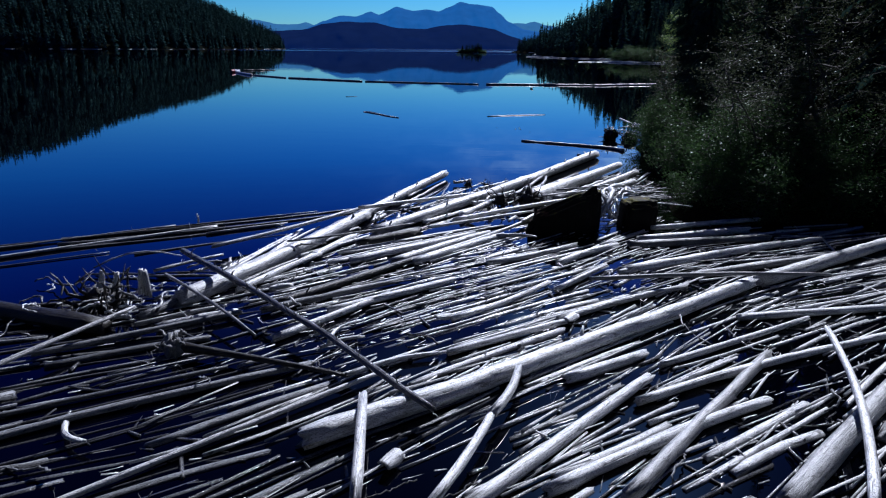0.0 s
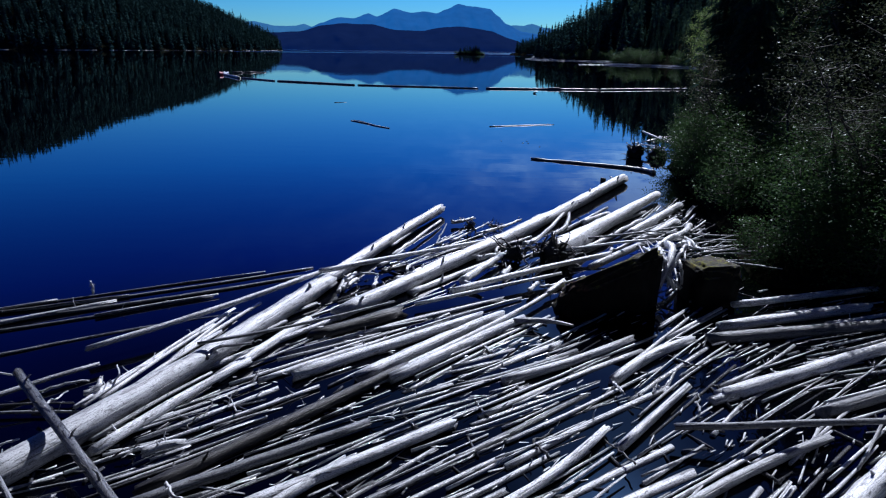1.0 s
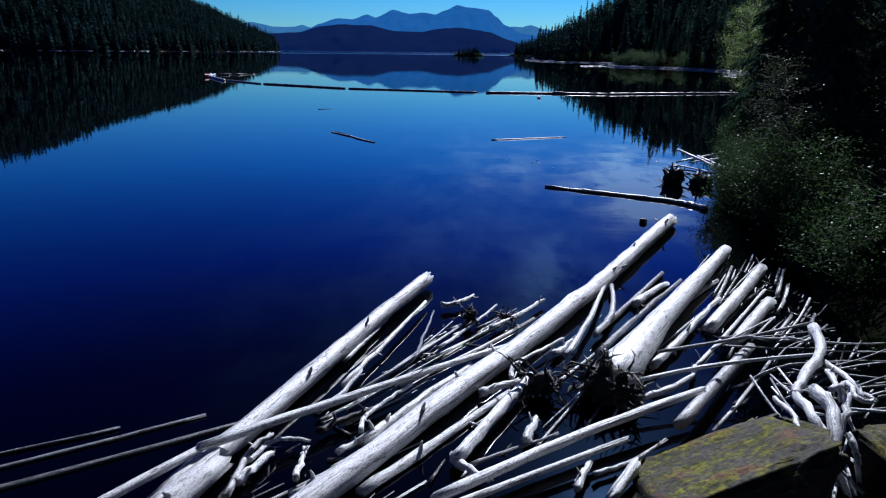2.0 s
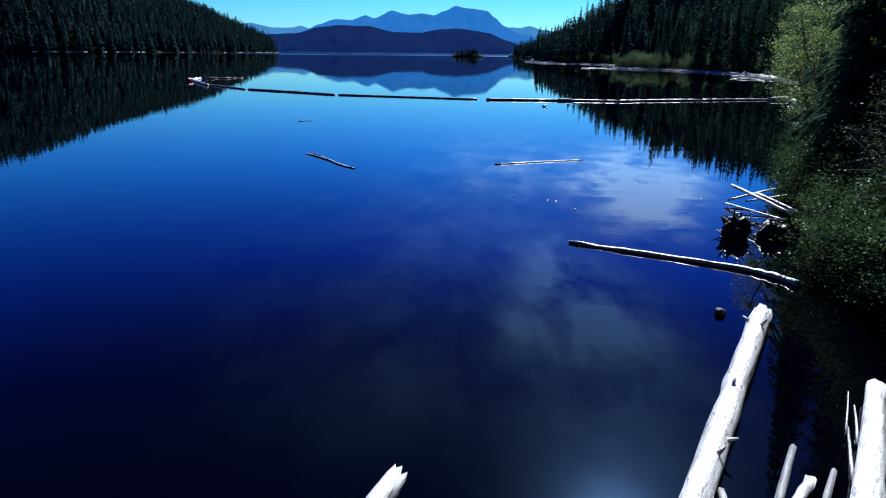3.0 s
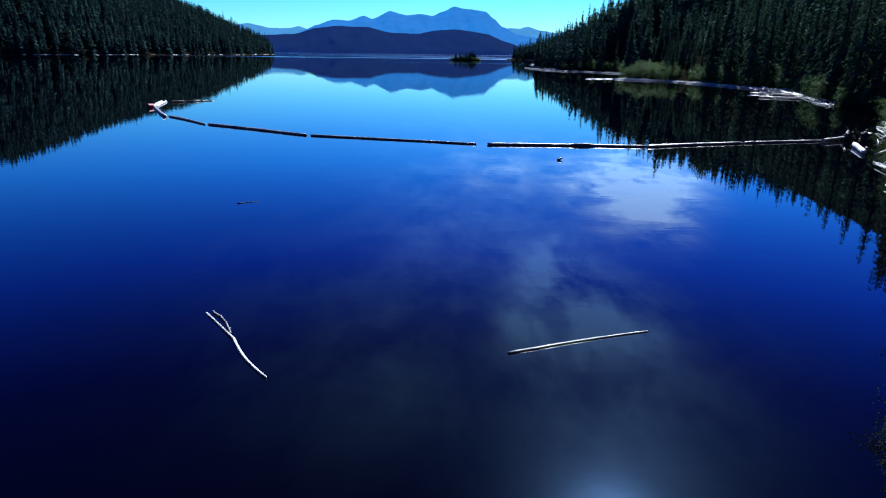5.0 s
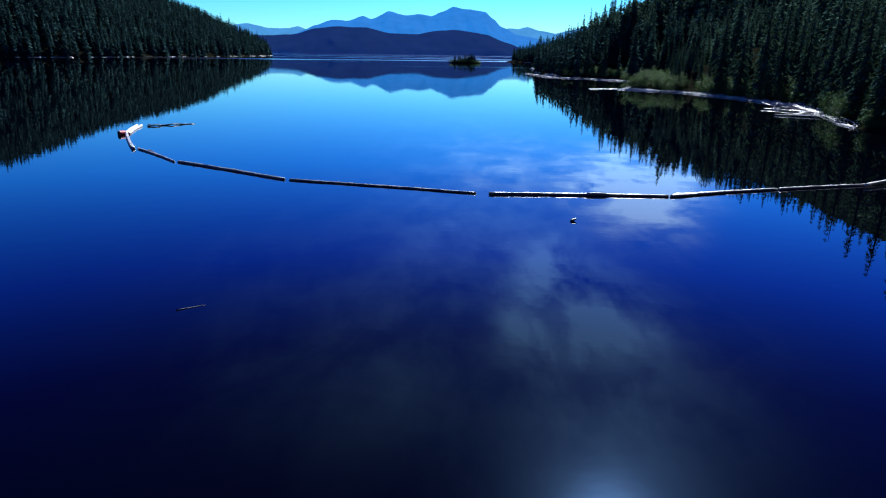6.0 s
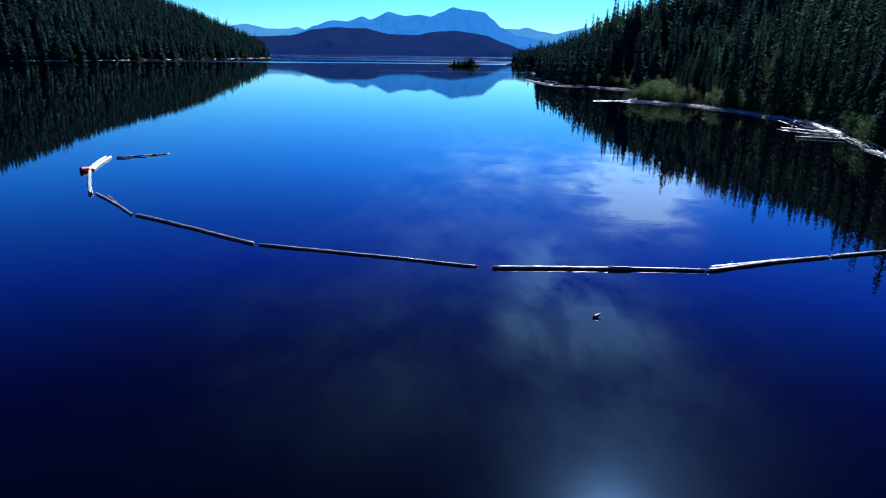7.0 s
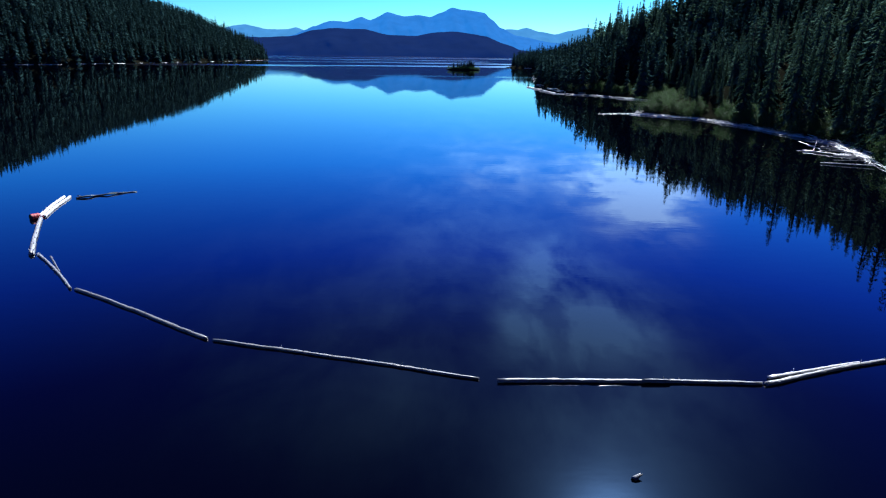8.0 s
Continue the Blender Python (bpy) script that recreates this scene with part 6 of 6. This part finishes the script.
def float_drum(x, y):
    thing = new("float_drum")
    thing.location = (x, y, 0.2)
    bm = bmesh.new()
    profile = [(0.0, -0.5), (0.34, -0.5), (0.38, -0.47), (0.38, -0.2), (0.4, -0.17), (0.4, -0.14), (0.38, -0.11), (0.38, 0.12), (0.4, 0.15), (0.4, 0.18), (0.38, 0.21), (0.38, 0.47), (0.34, 0.5), (0.0, 0.5)]
    rings = [[bm.verts.new((u, r * math.cos(t * math.tau / 24), r * math.sin(t * math.tau / 24))) for t in range(24)] for r, u in profile[1:-1]]
    for a, b in zip(rings[:-1], rings[1:]):
        for i in range(24):
            bm.faces.new((a[i], a[(i + 1) % 24], b[(i + 1) % 24], b[i]))
    bm.faces.new(rings[-1])
    me = bpy.data.meshes.new("drum_shell")
    bm.to_mesh(me)
    bm.free()
    me.materials.append(RED_PAINT)
    part("drum_shell", me, thing)
    bm = bmesh.new()
    bmesh.ops.create_cone(bm, cap_ends=True, segments=24, radius1=0.37, radius2=0.35, depth=0.06, matrix=Matrix.Translation((-0.5, 0, 0)) @ Matrix.Rotation(math.pi / 2, 4, "Y"))
    me = bpy.data.meshes.new("drum_end")
    bm.to_mesh(me)
    bm.free()
    me.materials.append(RUST)
    part("drum_end", me, thing, "dark rusty end of the drum")
    thing.rotation_euler = (0, 0.05, radians(60))
    thing.scale = (0.85, 0.85, 0.85)
    tagged(thing, "faded red steel drum float tied to the boom", "float")


float_drum(-39.0, 117.8)

# ---------------------------------------------------------------- washed up on the shore
root_wad(9.05, 33.6, 0.25, 0.85, (-0.5, -0.8, 0.2), DARK, 30, "dark root wad at the foot of the bank", 0.55, seed=21, thin=0.8, reach=0.72)
root_wad(10.0, 33.5, 0.15, 0.75, (-0.3, -0.9, 0.2), DARK, 24, "dark broken root mass on the shore", 0.6, seed=22, thin=0.8, reach=0.7)
for p, q, d in (((10.45, 37.2, 0.75), (10.75, 34.0, 0.6), 0.15), ((10.6, 37.6, 0.15), (13.46, 38.5, 0.6), 0.11), ((10.4, 37.3, 0.1), (10.7, 34.2, 0.35), 0.1),
                ((11.3, 37.1, 0.5), (11.65, 35.1, 0.35), 0.15), ((10.9, 37.0, 0.25), (13.2, 37.4, 0.5), 0.09)):
    driftwood_log(p, q, d * 0.75, d * 0.55, mat=PALE, label="bleached pole propped on the root wad", group="poles on the shore")
driftwood_log((39.9, 86.9, 0.25), (37.9, 82.5, 0.2), 0.45, 0.4, mat=BLEACHED, label="white log at the shore end of the boom", group="shore logs")
driftwood_log((38.8, 90.0, 0.2), (42.5, 92.0, 0.3), 0.3, 0.26, mat=PALE, label="grey log grounded at the end of the boom", group="shore logs")
root_wad(42.3, 91.6, 0.4, 1.1, (-0.7, -0.7, 0.1), DARK, 10, "dark stump with roots at the shore end of the boom", 0.5, seed=23)
root_wad(44.6, 92.4, 0.4, 1.0, (-0.7, -0.7, 0.1), DARK, 10, "dark stump with roots at the shore end of the boom", 0.5, seed=24)
for p, q, d in (((66, 157, 0.2), (73, 154, 0.3), 0.26), ((71, 171, 0.2), (76, 164, 0.25), 0.28), ((74, 178, 0.9), (75, 172, 0.2), 0.22), ((77, 177, 1.1), (73, 171, 0.2), 0.2),
                ((59, 240, 0.1), (70, 236, 0.15), 0.35), ((50, 241, 0.1), (61, 243, 0.1), 0.3)):
    driftwood_log(p, q, d * 0.7, d * 0.55, mat=BLEACHED, label="bleached log washed up on the far bank", group="shore logs")
for k in range(34):
    u = rnd.uniform(0, 1)
    x, y = float(np.interp(u, [0, 0.5, 1], [75.5, 81, 83.5])) + rnd.normal(0, 1.2), float(np.interp(u, [0, 0.5, 1], [160, 174, 187])) + rnd.normal(0, 1.6)
    a, ln = radians(rnd.choice([110, 60, 150, 170])) + rnd.normal(0, 0.25), rnd.uniform(2.5, 8)
    driftwood_log((x - math.cos(a) * ln / 2, y - math.sin(a) * ln / 2, 0.1), (x + math.cos(a) * ln / 2, y + math.sin(a) * ln / 2, rnd.uniform(0.1, 0.7)), rnd.uniform(0.14, 0.26), rnd.uniform(0.1, 0.18), mat=BLEACHED, sides=7,
                  label="bleached log heaped in the raft on the bank", group="shore logs")

washed = Heap()
BEACHED = [(49.6, 386), (54.4, 331), (69, 323), (86.5, 292)]
for line, count, span, spread, dias in ((SHORE_EAST, 330, (130, 300), 2.2, (0.12, 0.3)), (SHORE_EAST, 26, (60, 130), 0.8, (0.12, 0.24)), (SHORE_EAST, 60, (300, 860), 2.0, (0.4, 0.7)), (BEACHED, 150, (0, 999), 1.8, (0.2, 0.4)), (SHORE_EAST, 160, (150, 250), 3.2, (0.14, 0.3)), (SHORE_WEST, 90, (600, 1200), 3.0, (0.35, 0.6))):
    done = 0
    seg = [((a, b), (c, d)) for (a, b), (c, d) in zip(line[:-1], line[1:]) if span[0] <= min(b, d) and max(b, d) <= span[1]]
    size = np.array([math.dist(a, b) for a, b in seg])
    while done < count:
        (x0, y0), (x1, y1) = seg[rnd.choice(len(seg), p=size / size.sum())]
        s = rnd.random()
        along = math.atan2(y1 - y0, x1 - x0) + rnd.normal(0, 0.3)
        off = rnd.uniform(-0.6, 0.35) * spread
        nx, ny = (y1 - y0), -(x1 - x0)
        q = math.hypot(nx, ny)
        x, y = x0 + (x1 - x0) * s + nx / q * off, y0 + (y1 - y0) * s + ny / q * off
        ln, dia = rnd.uniform(1.5, 8) * (1.6 if line is SHORE_WEST else 1), rnd.uniform(*dias) * 0.55
        hx, hy = math.cos(along) * ln / 2, math.sin(along) * ln / 2
        z = max(0.05, 0.4 * off) + rnd.uniform(0, 0.25)
        tube(washed, [(x - hx, y - hy, z), (x, y, z + 0.05), (x + hx, y + hy, z)], [dia / 2, dia * 0.45, dia * 0.35], 6, 0.05, 0.1, rnd)
        done += 1
tagged(new("washed_up_driftwood", washed.mesh("washed_up_driftwood", BLEACHED_MIX)), "bleached driftwood stranded in a line along the waterline", "driftwood", kind="stuff")
